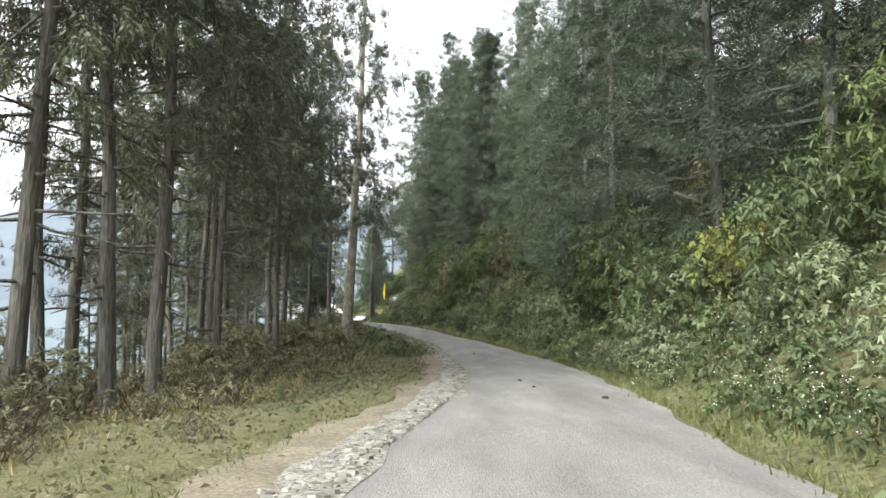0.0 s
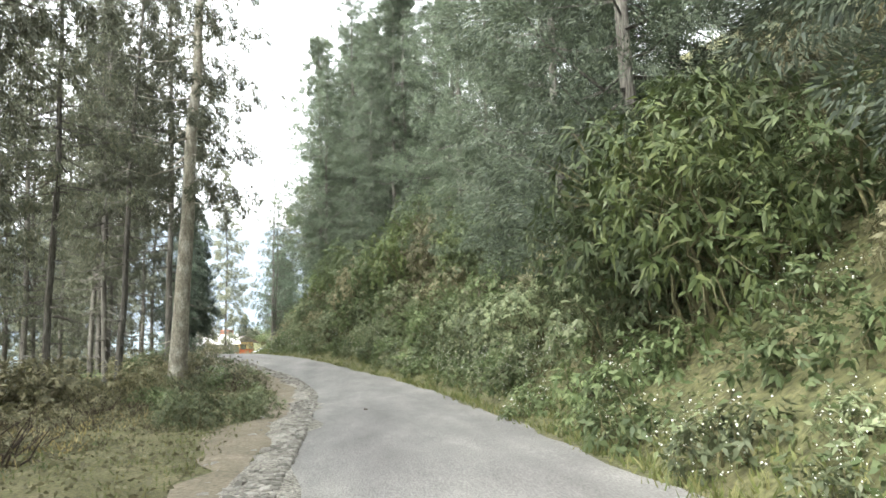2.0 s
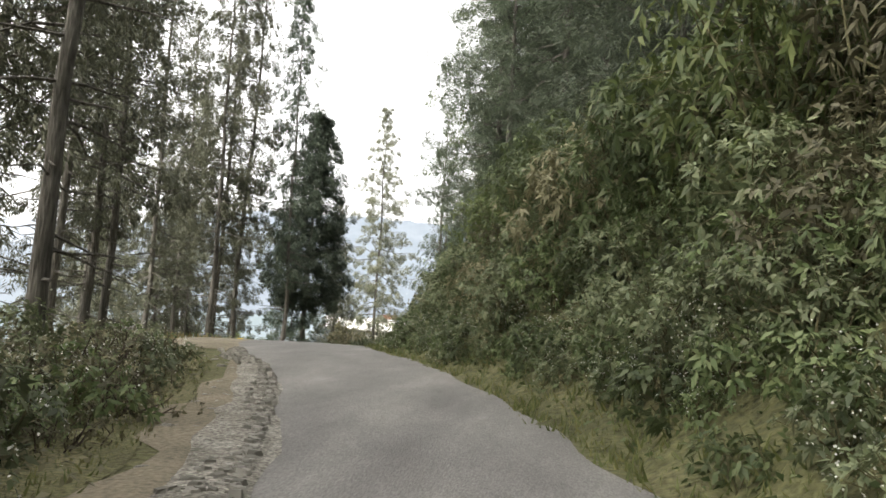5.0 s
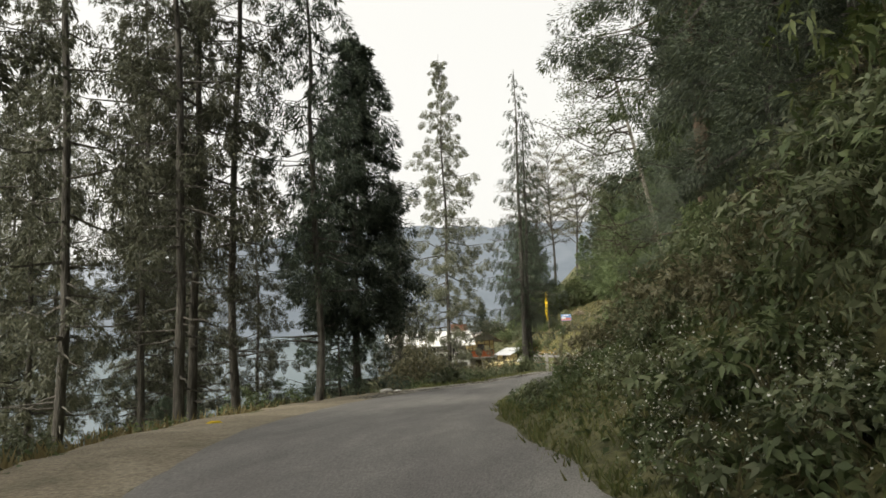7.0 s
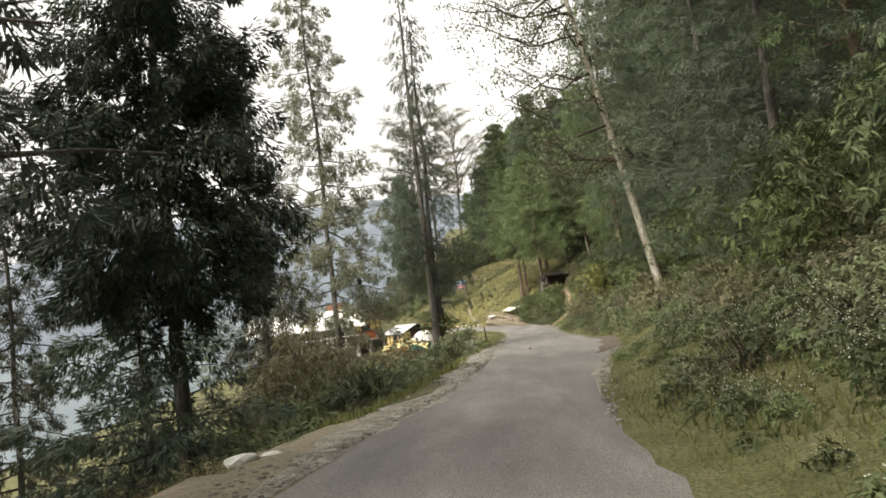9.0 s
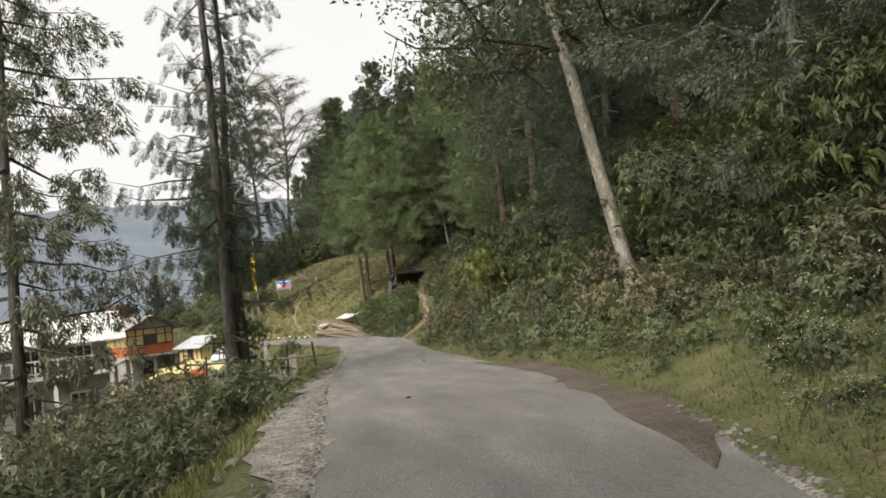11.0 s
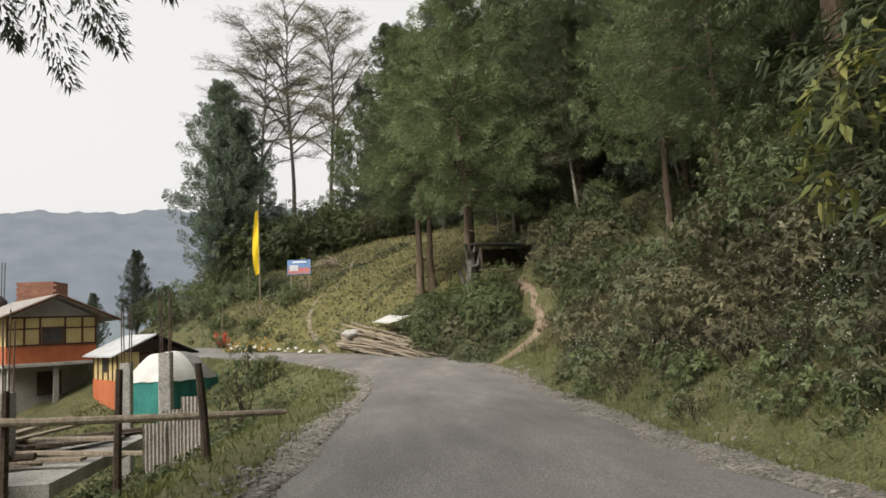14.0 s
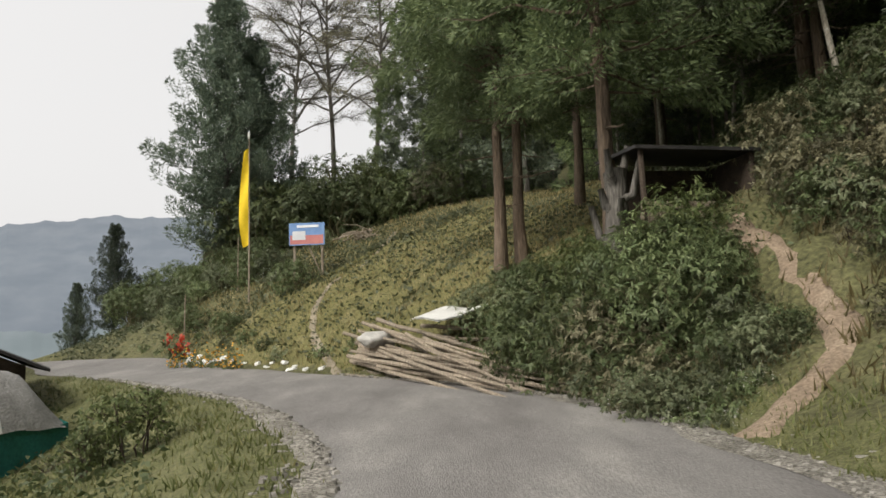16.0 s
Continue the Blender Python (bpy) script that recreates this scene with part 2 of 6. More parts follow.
class Solid:
    """Gathers tubes and boxes into one mesh."""

    def __init__(self):
        self.v, self.f = [], []

    def tube(self, pts, radii, sides=6, cap=False):
        pts = np.asarray(pts, float)
        base = len(self.v)
        t = unit(np.gradient(pts, axis=0))
        ref = np.array([0.0, 0, 1]) if abs(t[0, 2]) < 0.9 else np.array([1.0, 0, 0])
        for p, tt, rad in zip(pts, t, radii):
            a = np.cross(tt, ref)
            a /= np.linalg.norm(a)
            b = np.cross(tt, a)
            for k in range(sides):
                w = 2 * math.pi * k / sides
                self.v.append(tuple(p + rad * (math.cos(w) * a + math.sin(w) * b)))
        for i in range(len(pts) - 1):
            for k in range(sides):
                k2 = (k + 1) % sides
                self.f.append((base + i * sides + k, base + i * sides + k2, base + (i + 1) * sides + k2, base + (i + 1) * sides + k))
        if cap:
            self.f.append(tuple(base + k for k in range(sides)))
            self.f.append(tuple(base + (len(pts) - 1) * sides + k for k in reversed(range(sides))))
        return self

    def box(self, lo, hi, m=None, chamfer=0.0):
        x0, y0, z0 = lo
        x1, y1, z1 = hi
        c = min(chamfer, (x1 - x0) / 3, (y1 - y0) / 3)
        ring = [(x0 + c, y0), (x1 - c, y0), (x1, y0 + c), (x1, y1 - c), (x1 - c, y1), (x0 + c, y1), (x0, y1 - c), (x0, y0 + c)] if c > 0 else [(x0, y0), (x1, y0), (x1, y1), (x0, y1)]
        base, k = len(self.v), len(ring)
        for z in (z0, z1):
            for x, y in ring:
                p = Vector((x, y, z))
                self.v.append(tuple(m @ p if m is not None else p))
        self.f.append(tuple(base + i for i in reversed(range(k))))
        self.f.append(tuple(base + k + i for i in range(k)))
        for i in range(k):
            j = (i + 1) % k
            self.f.append((base + i, base + j, base + k + j, base + k + i))
        return self

    def mesh(self, name, smooth=False):
        me = bpy.data.meshes.new(name)
        me.from_pydata(self.v, [], self.f)
        if smooth:
            me.shade_smooth()
        me.update()
        return me


def part(name, solid, material, parent, label="", smooth=False):
    return link(name, solid.mesh(name, smooth), material, parent, label)


# ---- the road's line and the lie of the land ----
ROAD_SOUTH = [(-0.6, -60, 0.10, 3.4), (0.3, -20, 0.10, 3.6), (0.78, 0, 0.08, 3.65), (0.97, 5.5, 0.05, 3.55), (1.53, 10.5, 0.02, 3.25), (1.88, 15, 0.0, 3.0),
              (1.9, 20, -0.04, 3.1), (1.5, 29, -0.11, 3.0), (1.0, 33, -0.05, 2.9), (0.1, 37, 0.07, 2.8), (-0.7, 39.8, 0.15, 2.9), (-1.5, 42.3, 0.27, 3.0),
              (-2.5, 45, 0.42, 3.2), (-4.0, 48, 0.56, 3.5), (-5.7, 51.7, 0.65, 3.6), (-7.0, 56, 0.65, 3.6), (-7.75, 60.5, 0.52, 3.5), (-7.9, 64.2, 0.42, 3.5)]
ROAD_NORTH = [(-7.6, 68, 0.33, 3.2), (-6.9, 72, 0.25, 2.9), (-6.1, 77, 0.16, 3.3), (-5.4, 81, 0.08, 3.9), (-4.8, 86, -0.05, 4.6), (-4.5, 90, -0.22, 4.9),
              (-4.35, 94, -0.38, 4.7), (-4.1, 98, -0.53, 4.5), (-4.0, 103, -0.60, 4.0), (-3.75, 107, -0.60, 3.7), (-3.4, 112, -0.60, 3.6), (-3.4, 117, -0.57, 3.9),
              (-4.1, 121, -0.52, 4.6), (-5.6, 124.2, -0.43, 4.6), (-8.4, 127.2, -0.30, 4.3), (-12, 130.4, -0.15, 4.0), (-18, 136, -0.2, 4.0), (-40, 150, -4.0, 4.0), (-80, 165, -14.0, 4.0)]


def spline(rows, step):
    p = np.array(rows, float)
    out = []
    for i in range(1, len(p) - 2):
        a, b, c, d = p[i - 1 : i + 3]
        k = max(2, int(np.linalg.norm((c - b)[:2]) / step))
        for j in range(k):
            t = j / k
            out.append(0.5 * (2 * b + (c - a) * t + (2 * a - 5 * b + 4 * c - d) * t * t + (3 * b - a - 3 * c + d) * t**3))
    return np.array(out)


ROAD = spline([(-1.2, -80, 0.1, 3.4)] + ROAD_SOUTH + ROAD_NORTH + [(-100, 172, -18, 4)], 0.5)
HEAD = unit(np.gradient(ROAD[:, :2], axis=0))


def beside(x, y):
    """For places: signed distance from the road's middle (right is positive), and the nearest station of the road."""
    q = np.stack([np.ravel(x), np.ravel(y)], 1).astype(float)
    near = np.empty(len(q), int)
    for i in range(0, len(q), 20000):
        near[i : i + 20000] = ((q[i : i + 20000, None] - ROAD[None, :, :2]) ** 2).sum(-1).argmin(1)
    off = q - ROAD[near, :2]
    h = HEAD[near]
    cross = h[:, 1] * off[:, 0] - h[:, 0] * off[:, 1]
    return np.sign(cross) * np.linalg.norm(off, axis=1), near


def table(u, *pairs):
    return np.interp(u, [p[0] for p in pairs], [p[1] for p in pairs])


def swell(x, y):
    return 0.5 * np.sin(x * 0.9 + 1.3 * np.sin(y * 0.37)) * np.sin(y * 0.7 + 0.8 * np.sin(x * 0.5)) + 0.5 * np.sin(x * 0.31 + 2) * np.sin(y * 0.23 + 1)


def land(x, y):
    """Height of the ground."""
    x, y = np.asarray(x, float).ravel(), np.asarray(y, float).ravel()
    d, near = beside(x, y)
    zr, hw, u = np.where(d > 4, np.maximum(ROAD[near, 2], -0.5), ROAD[near, 2]), ROAD[near, 3] / 2, ROAD[near, 1]
    e = np.maximum(d - hw - 0.35, 0)
    k1 = table(u, (-60, 0.8), (20, 0.85), (40, 0.95), (52, 0.95), (60, 0.45), (66, 0.28), (80, 0.28), (88, 0.6), (95, 0.72), (109, 0.72), (113, 0.5), (118.3, 0.45), (121, 1.15), (124, 0.85), (128, 0.7), (150, 0.6))
    k2 = table(u, (-60, 0.75), (55, 0.8), (64, 0.85), (84, 0.85), (112, 0.7), (122, 0.42), (150, 0.40))
    far = np.clip((u - 106) / 16, 0, 1)
    k3 = 0.6 * (1 - far) + far * (0.14 + 0.2 * np.clip((x + 3) / 14, 0, 1))
    up = k1 * np.minimum(e, 3.5) + k2 * np.clip(e - 3.5, 0, 9) + k3 * np.maximum(e - 12.5, 0)
    up = np.where(up > 45, 45 + (up - 45) * 0.35, up)
    f = np.maximum(-d - hw, 0)
    flat = table(u, (-60, 3.5), (30, 3.5), (36, 2.6), (46, 1.8), (60, 1.7), (72, 1.0), (86, 0.8), (112, 0.9), (118, 0.8), (135, 0.8))
    s1 = table(u, (-60, 0.10), (25, 0.12), (40, 0.32), (50, 0.5), (60, 0.55), (100, 0.5), (108, 0.42), (135, 0.45))
    g = np.maximum(f - flat, 0)
    down = -s1 * np.minimum(g, 6) - 0.5 * np.maximum(g - 6, 0) - 0.02 * np.minimum(f, flat)
    down = np.where(down < -40, -40 + (down + 40) * 0.02, down)
    rough = swell(x * 1.7, y * 1.7) * np.clip((np.maximum(e, g)) / 3, 0, 1) * 0.22
    under = np.where(np.abs(d) < hw - 0.75, -0.12, 0.0)
    nose = np.clip((-13.0 - x) / 14, 0, 1) * np.clip((y - 112) / 12, 0, 1)
    up = up * (1 - nose * nose * (3 - 2 * nose)) - 0.5 * np.maximum(-27 - x, 0) * (d > hw + 1.5) * (y > 124)
    return np.maximum(zr + np.where(d > 0, up, down) + rough + under, -60)


def height(x, y):
    return float(land([x], [y])[0])


def steps(lo, hi, fine_lo, fine_hi, fine):
    inner = np.arange(fine_lo, fine_hi + 1e-6, fine)
    out, w, p = [], fine, fine_hi
    while p < hi:
        w *= 1.28
        p += w
        out.append(min(p, hi))
    back, w, p = [], fine, fine_lo
    while p > lo:
        w *= 1.28
        p -= w
        back.append(max(p, lo))
    return np.r_[back[::-1], inner, out]


gx, gy = steps(-3500, 3500, -16, 8, 0.45), steps(-3000, 4000, -10, 146, 0.5)
GX, GY = np.meshgrid(gx, gy)
GZ = land(GX, GY)
me = bpy.data.meshes.new("ground")
nx, ny = len(gx), len(gy)
idx = np.arange(nx * ny).reshape(ny, nx)
me.from_pydata(np.stack([GX.ravel(), GY.ravel(), GZ], 1).tolist(), [], np.stack([idx[:-1, :-1], idx[:-1, 1:], idx[1:, 1:], idx[1:, :-1]], -1).reshape(-1, 4).tolist())
me.shade_smooth()
tagged(link("ground", me, SOIL), "leaf-littered brown and green hillside soil", "ground", kind="structure")


def ribbon(name, inner, outer, rise, material, label, category, first=0, last=None, cols=5, wave=0.0, crown=0.0):
    """A strip along the road between two offsets from its middle (fractions of the half width plus metres)."""
    rows = ROAD[first:last]
    n = np.stack([HEAD[first:last, 1], -HEAD[first:last, 0]], 1)
    v, f = [], []
    for i, (r, nn) in enumerate(zip(rows, n)):
        for j in range(cols):
            k = j / (cols - 1)
            a, b = inner(r, i), outer(r, i)
            o = a + (b - a) * k + (wave * math.sin(i * 0.9 + j * 7) * math.sin(i * 0.37) if j in (0, cols - 1) else 0)
            x, y = r[0] + nn[0] * o, r[1] + nn[1] * o
            v.append((x, y, r[2] + rise + crown * (1 - (2 * k - 1) ** 2)))
    for i in range(len(rows) - 1):
        for j in range(cols - 1):
            f.append((i * cols + j, i * cols + j + 1, (i + 1) * cols + j + 1, (i + 1) * cols + j))
    me = bpy.data.meshes.new(name)
    me.from_pydata(v, [], f)
    me.shade_smooth()
    return tagged(link(name, me, material), label, category, kind="structure")


ribbon("road", lambda r, i: -r[3] / 2, lambda r, i: r[3] / 2, 0.014, ASPHALT, "worn grey asphalt lane with ragged edges", "road", cols=9, wave=0.12, crown=0.03)

# ---- far mountains ----


def ridge(name, distance, rows, az0, az1, material, label, seed, foot=-60, rough=0.014):
    """A mountain ridge round the valley: rows give its height above the level line, in degrees, by bearing."""
    r = np.random.default_rng(seed)
    deg = np.linspace(az0, az1, 360)
    a = np.radians(deg)
    h = table(deg, *rows)
    for k, amp in ((23, 1.0), (51, 0.6), (97, 0.45), (190, 0.35)):
        h = h * (1 + rough * amp * np.sin(a * k * 1.7 + r.uniform(0, 6)))
    h = distance * np.tan(np.radians(h))
    v = []
    for dist, frac in ((distance * 0.62, 0.0), (distance * 0.8, 0.5), (distance, 1.0), (distance * 1.2, 0.4)):
        for aa, hh in zip(a, h):
            v.append((-6 + math.sin(aa) * dist, 90 + math.cos(aa) * dist, foot + (hh - foot) * frac))
    f = [(j * 360 + i, j * 360 + i + 1, (j + 1) * 360 + i + 1, (j + 1) * 360 + i) for j in range(3) for i in range(359)]
    me = bpy.data.meshes.new(name)
    me.from_pydata(v, [], f)
    me.shade_smooth()
    return tagged(link(name, me, material), label, "mountain", kind="structure")


# Aerial haze is put into these glowing colours, palest on the far ridge.
HAZE_FAR = painted_haze("far_haze", (0.31, 0.345, 0.40), (0.35, 0.385, 0.44), 1.0)
HAZE_MID = painted_haze("middle_haze", (0.15, 0.18, 0.22), (0.19, 0.22, 0.26), 1.0)
HAZE_NEAR = painted_haze("valley_haze", (0.15, 0.19, 0.205), (0.21, 0.25, 0.275), 1.0)
ridge("backdrop_far", 2600, ((-110, 7.2), (-50, 6.2), (-36, 6.6), (-20, 8), (40, 8)), -110, 40, HAZE_FAR, "mountain ridge with pale blue haze painted into its glow", 3)
ridge("backdrop_mid", 1500, ((-100, 3.5), (-48, 4.0), (-36, 5.2), (-29, 8.4), (-20, 9.2), (-10, 9.3), (30, 9)), -100, 30, HAZE_MID, "forested ridge with blue-grey haze painted into its glow", 5)
ridge("backdrop_near", 420, ((-75, 0.8), (-30, 0.9), (-22, 1.4), (10, 2)), -75, 10, HAZE_NEAR, "dull green valley slope with haze painted into its glow", 8, rough=0.12)

# ---- plants ----


def bent(p0, p1, n, sag, r, wobble=0.0):
    """Points of a limb from p0 to p1 that sags by so much in the middle."""
    t = np.linspace(0, 1, n)[:, None]
    p = np.asarray(p0) * (1 - t) + np.asarray(p1) * t
    p[:, 2] -= sag * np.sin(t[:, 0] * math.pi)
    return p + r.normal(size=p.shape) * wobble * np.sin(t * math.pi)


def plumes(base, axis, length, radius, count, r, hang=0.25):
    """Needle sprays that clothe each plume, a tapering brush about its axis; gives places, directions and outward sides."""
    n = len(base)
    axis = unit(axis)
    u = r.uniform(0, 1, (n, count)) ** 0.8
    w = unit(r.normal(size=(n, count, 3)))
    w = unit(w - axis[:, None] * (w * axis[:, None]).sum(-1, keepdims=True))
    fat = np.sin(math.pi * (0.12 + 0.80 * u)) * r.uniform(0.35, 1.05, (n, count))
    p = base[:, None] + axis[:, None] * (u * length[:, None])[..., None] + w * (fat * radius[:, None])[..., None]
    d = w * 0.75 + axis[:, None] * 0.75 + r.normal(size=p.shape) * 0.18
    d[..., 2] -= hang
    return p.reshape(-1, 3), d.reshape(-1, 3), w.reshape(-1, 3)


def conifer(name, label, seed, tall, bare, reach, limbs, rate, brush, per, needle, heading, bark, green, taper=1.0, droop=0.7, girth=0.22, lean=0.0, twin=False, limb_up=0.05, stubs=14, plume=False, arms=(), hang=0.25, wide=0.24):
    """A cedar: a tapered trunk, dead stubs below, and limbs that carry brushes of needles, so many to the metre."""
    r = np.random.default_rng(seed)
    tree = thing(name, label, "tree", "cedars")
    wood, twig, at_, ax_, ln_ = Solid(), Solid(), [], [], []
    stems = [(0.0, 0.0, 1.0)] + ([(0.4, 0.1, 0.88)] if twin else [])
    for sx, sy, sh in stems:
        h = tall * sh
        z = np.linspace(-0.6, h, 16)
        k = np.clip(z / h, 0, 1)
        drift = np.cumsum(r.normal(size=(16, 2)) * 0.05, 0)
        line = np.stack([sx + drift[:, 0] + lean * z, sy + drift[:, 1], z], 1)
        rad = girth * sh * (1 - 0.93 * k) + 0.10 * girth * np.exp(-np.maximum(z, 0) * 1.2) * 3
        wood.tube(line, rad, 10)
        for _ in range(stubs):
            zz = r.uniform(1.5, max(2.5, bare * 1.6))
            a, ln = r.uniform(0, 6.28), r.uniform(0.3, 1.5)
            at = np.array([np.interp(zz, z, line[:, 0]), np.interp(zz, z, line[:, 1]), zz])
            twig.tube(bent(at, at + [ln * math.cos(a), ln * math.sin(a), r.uniform(-0.35, 0.1) * ln], 4, 0, r, 0.03), [0.03, 0.022, 0.015, 0.006], 4)
        for i in range(limbs + len(arms)):
            f = (i + r.uniform(0, 1)) / limbs if i < limbs else 0.0
            zz = bare + (h - bare) * (1 - (1 - f) ** 1.15) * 0.985
            rel = min(1.0, (zz - bare) / (h - bare))
            prof = (1 - rel) ** (0.75 * taper) * (0.55 + 0.45 * min(1, rel * 5))
            if plume:
                prof = (1 - rel**1.7) ** 0.85 * (0.62 + 0.38 * min(1, rel * 4))
            ln = max(0.25, reach * prof * r.choice([r.uniform(0.5, 0.9), r.uniform(0.85, 1.2)]))
            a = i * 2.39996 + r.uniform(-0.5, 0.5)
            if i >= limbs and sh == 1.0:
                zz, a, ln = arms[i - limbs]
                a = radians(a)
            at = np.array([np.interp(zz, z, line[:, 0]), np.interp(zz, z, line[:, 1]), zz])
            out = np.array([math.cos(a), math.sin(a), 0.0])
            end = at + out * ln + [0, 0, ln * (limb_up + r.uniform(-0.2, 0.12))]
            pts = bent(at, end, 5, 0.10 * ln * droop, r, 0.04 * ln)
            step = 1 if ln > 2.6 else 2
            twig.tube(pts[::step], np.linspace(0.012 + 0.012 * ln, 0.006, len(pts[::step])), 3)
            across = np.array([-math.sin(a), math.cos(a), 0.0])
            m = max(2, int(ln * rate + r.uniform()))
            tt = np.linspace(0.22, 1.0, m) + r.uniform(-0.06, 0.06, m)
            tp = np.stack([np.interp(tt, np.linspace(0, 1, 5), pts[:, j]) for j in range(3)], 1)
            off = r.normal(size=m) * ln * 0.16 * (1.25 - tt)
            at_.append(tp + across * off[:, None])
            ax_.append(out * heading[0] * (0.5 + 0.5 * tt[:, None]) + across * r.normal(size=m)[:, None] * 0.4 + np.array([0, 0, 1.0]) * (heading[1] + r.normal(size=m) * 0.2)[:, None])
            ln_.append(brush[0] * (0.55 + 0.45 * min(1.0, 1.6 * (1 - rel) + 0.25)) * r.uniform(0.6, 1.25, m))
    ln_ = np.concatenate(ln_)
    p, d, out_ = plumes(np.concatenate(at_), np.concatenate(ax_), ln_, ln_ * brush[1] / brush[0], per, r, hang)
    size = needle * r.uniform(0.6, 1.4, len(p))
    link("trunk", wood.mesh("trunk", True), bark, tree)
    link("branchwork", twig.mesh("branchwork"), bark, tree, kind="stuff")
    link("crown", needle_mesh("crown", p, d, size, size * wide, r, out_ + np.array([0, 0, 0.35])), green, tree, kind="stuff")
    return tree


def broadleaf(name, label, seed, tall, spread, stems, count, leaf, bark, green, category="shrub", group="bank shrubs", extra=None, droop=0.45, wide=0.36, low=0.2, lobes=6, whorl=8):
    """A shrub: arching stems under an uneven mound of lobes, each set with whorls of lance leaves that face outwards."""
    r = np.random.default_rng(seed)
    wood = Solid()
    centres, sizes = [], []
    for i in range(lobes):
        a = i * 2.39996 + r.uniform(-0.4, 0.4)
        out = spread * math.sqrt((i + 0.3) / lobes) * 0.72
        sz = spread * r.uniform(0.34, 0.56)
        centres.append((math.cos(a) * out, math.sin(a) * out, max(sz * 0.55, tall * (low + (0.86 - low) * r.uniform(0.45, 1.0) * (1 - 0.55 * out / spread)) - sz * 0.55)))
        sizes.append(sz)
    centres, sizes = np.array(centres), np.array(sizes)
    n = max(lobes, count // whorl)
    pick = r.choice(lobes, n, p=sizes**2 / (sizes**2).sum())
    nrm = unit(r.normal(size=(n, 3)) + [0, 0, 0.35])
    stretch = np.array([1.0, 1.0, 1.15])
    hubs = centres[pick] + nrm * stretch * (sizes[pick] * r.uniform(0.62, 1.14, n))[:, None]
    hubs[:, 2] = np.maximum(hubs[:, 2], 0.03 * tall)
    for i in range(stems):
        c = centres[i % lobes]
        end = c + r.normal(size=3) * spread * 0.12 + [0, 0, sizes[i % lobes] * 0.6]
        wood.tube(bent((r.normal() * 0.1, r.normal() * 0.1, -0.25), end, 6, -0.08 * tall, r, 0.05 * tall), np.linspace(0.014 + 0.006 * tall, 0.005, 6), 5)
    for q, w in zip(hubs[::3], nrm[::3]):
        wood.tube([q - w * spread * 0.22, q], [0.007, 0.003], 3)
    k = np.repeat(np.arange(n), whorl)
    m = len(k)
    nn = nrm[k]
    side = unit(np.cross(nn, r.normal(size=(m, 3))))
    d = side + nn * r.uniform(-0.1, 0.8, m)[:, None] + [0, 0, 0.2]
    d[:, 2] -= droop * r.uniform(0.4, 1.4, m)
    size = leaf * r.uniform(0.55, 1.3, m)
    p = hubs[k] + r.normal(size=(m, 3)) * leaf * 0.16
    if tall < 1.3:
        plant_ = tagged(link(name, wood.mesh(name), bark), label, category, group)
    else:
        plant_ = thing(name, label, category, group)
        link("stemwork", wood.mesh("stemwork"), bark, plant_, kind="stuff")
    link("leaves", quad_mesh("leaves", leaves(p, d, size, size * wide, r, 0.22, nn + np.array([0, 0, 0.5]))), green, plant_, kind="stuff")
    if extra:
        what, material, cnt, sz = extra
        pe = hubs[r.integers(0, n, cnt)] + np.abs(r.normal(size=(cnt, 3))) * [0.1, 0.1, 0.16]
        link(what, quad_mesh(what, leaves(pe, r.normal(size=(cnt, 3)) + [0, 0, 0.6], np.full(cnt, sz), np.full(cnt, sz * 0.8), r)), material, plant_, kind="stuff")
    return plant_


USED = set()


def plant(proto, x, y, size=1.0, turn=None, sink=0.12, stretch=1.0, tilt=(0, 0), label=""):
    turn = rng.uniform(0, 360) if turn is None else turn
    m = Matrix.LocRotScale((x, y, height(x, y) - sink), Euler((radians(tilt[0]), radians(tilt[1]), radians(turn))), (size, size, size * stretch))
    if proto.name not in USED:
        USED.add(proto.name)
        proto.matrix_basis = m
        ob = proto
    else:
        ob = copy_thing(proto, Matrix.Identity(4))
        ob.matrix_basis = m
    if label:
        ob["label"] = label
    return ob


# cedars: tall and sparse for the valley side, full and dark for the hill side
L_SPARSE = "tall cedar with a bare lower trunk and drooping dusky foliage"
L_FULL = "full dark green cedar with heavy layered foliage"
L_HILL = "full plumed green cedar on the hillside"
SPARSE = [conifer("cedar", L_SPARSE, 10 + i, 21 + 2 * (i % 3), (4.8, 6.2, 3.6, 6.8)[i], 2.9, 72, 3.8, (0.65, 0.18), 80, 0.12, (0.4, -0.8), BARK, CEDAR_DUSKY, droop=0.95, girth=0.125, stubs=34, wide=0.3) for i in range(4)]
FULL = [conifer("cedar", L_FULL, 30 + i, 20 + 2 * i, 0.5 + 0.3 * i, 3.7, 116, 1.8, (1.1, 0.44), 400, 0.09, (0.75, -0.2), BARK, CEDAR_DARK, droop=0.75, girth=0.17, stubs=2, wide=0.3) for i in range(3)]
HILL = [conifer("cedar", L_HILL, 50 + i, 15 + 2 * i, 0.4 + 0.3 * i, 2.9, 86, 1.2, (1.25, 0.52), 190, 0.19, (0.75, 0.15), BARK, (CEDAR_GREEN, CEDAR_DARK, CEDAR_GREEN)[i], droop=0.35, girth=0.14, stubs=6, limb_up=0.08, taper=0.8, wide=0.36) for i in range(3)]
DARK_TREE = conifer("cedar", "dense dark cedar with a clear lower trunk beside the road", 70, 15.5, 4.6, 2.5, 140, 2.8, (1.0, 0.31), 250, 0.14, (0.5, -0.5), BARK, CEDAR_DEEP, droop=0.9, girth=0.17, stubs=22, taper=1.05, wide=0.3)
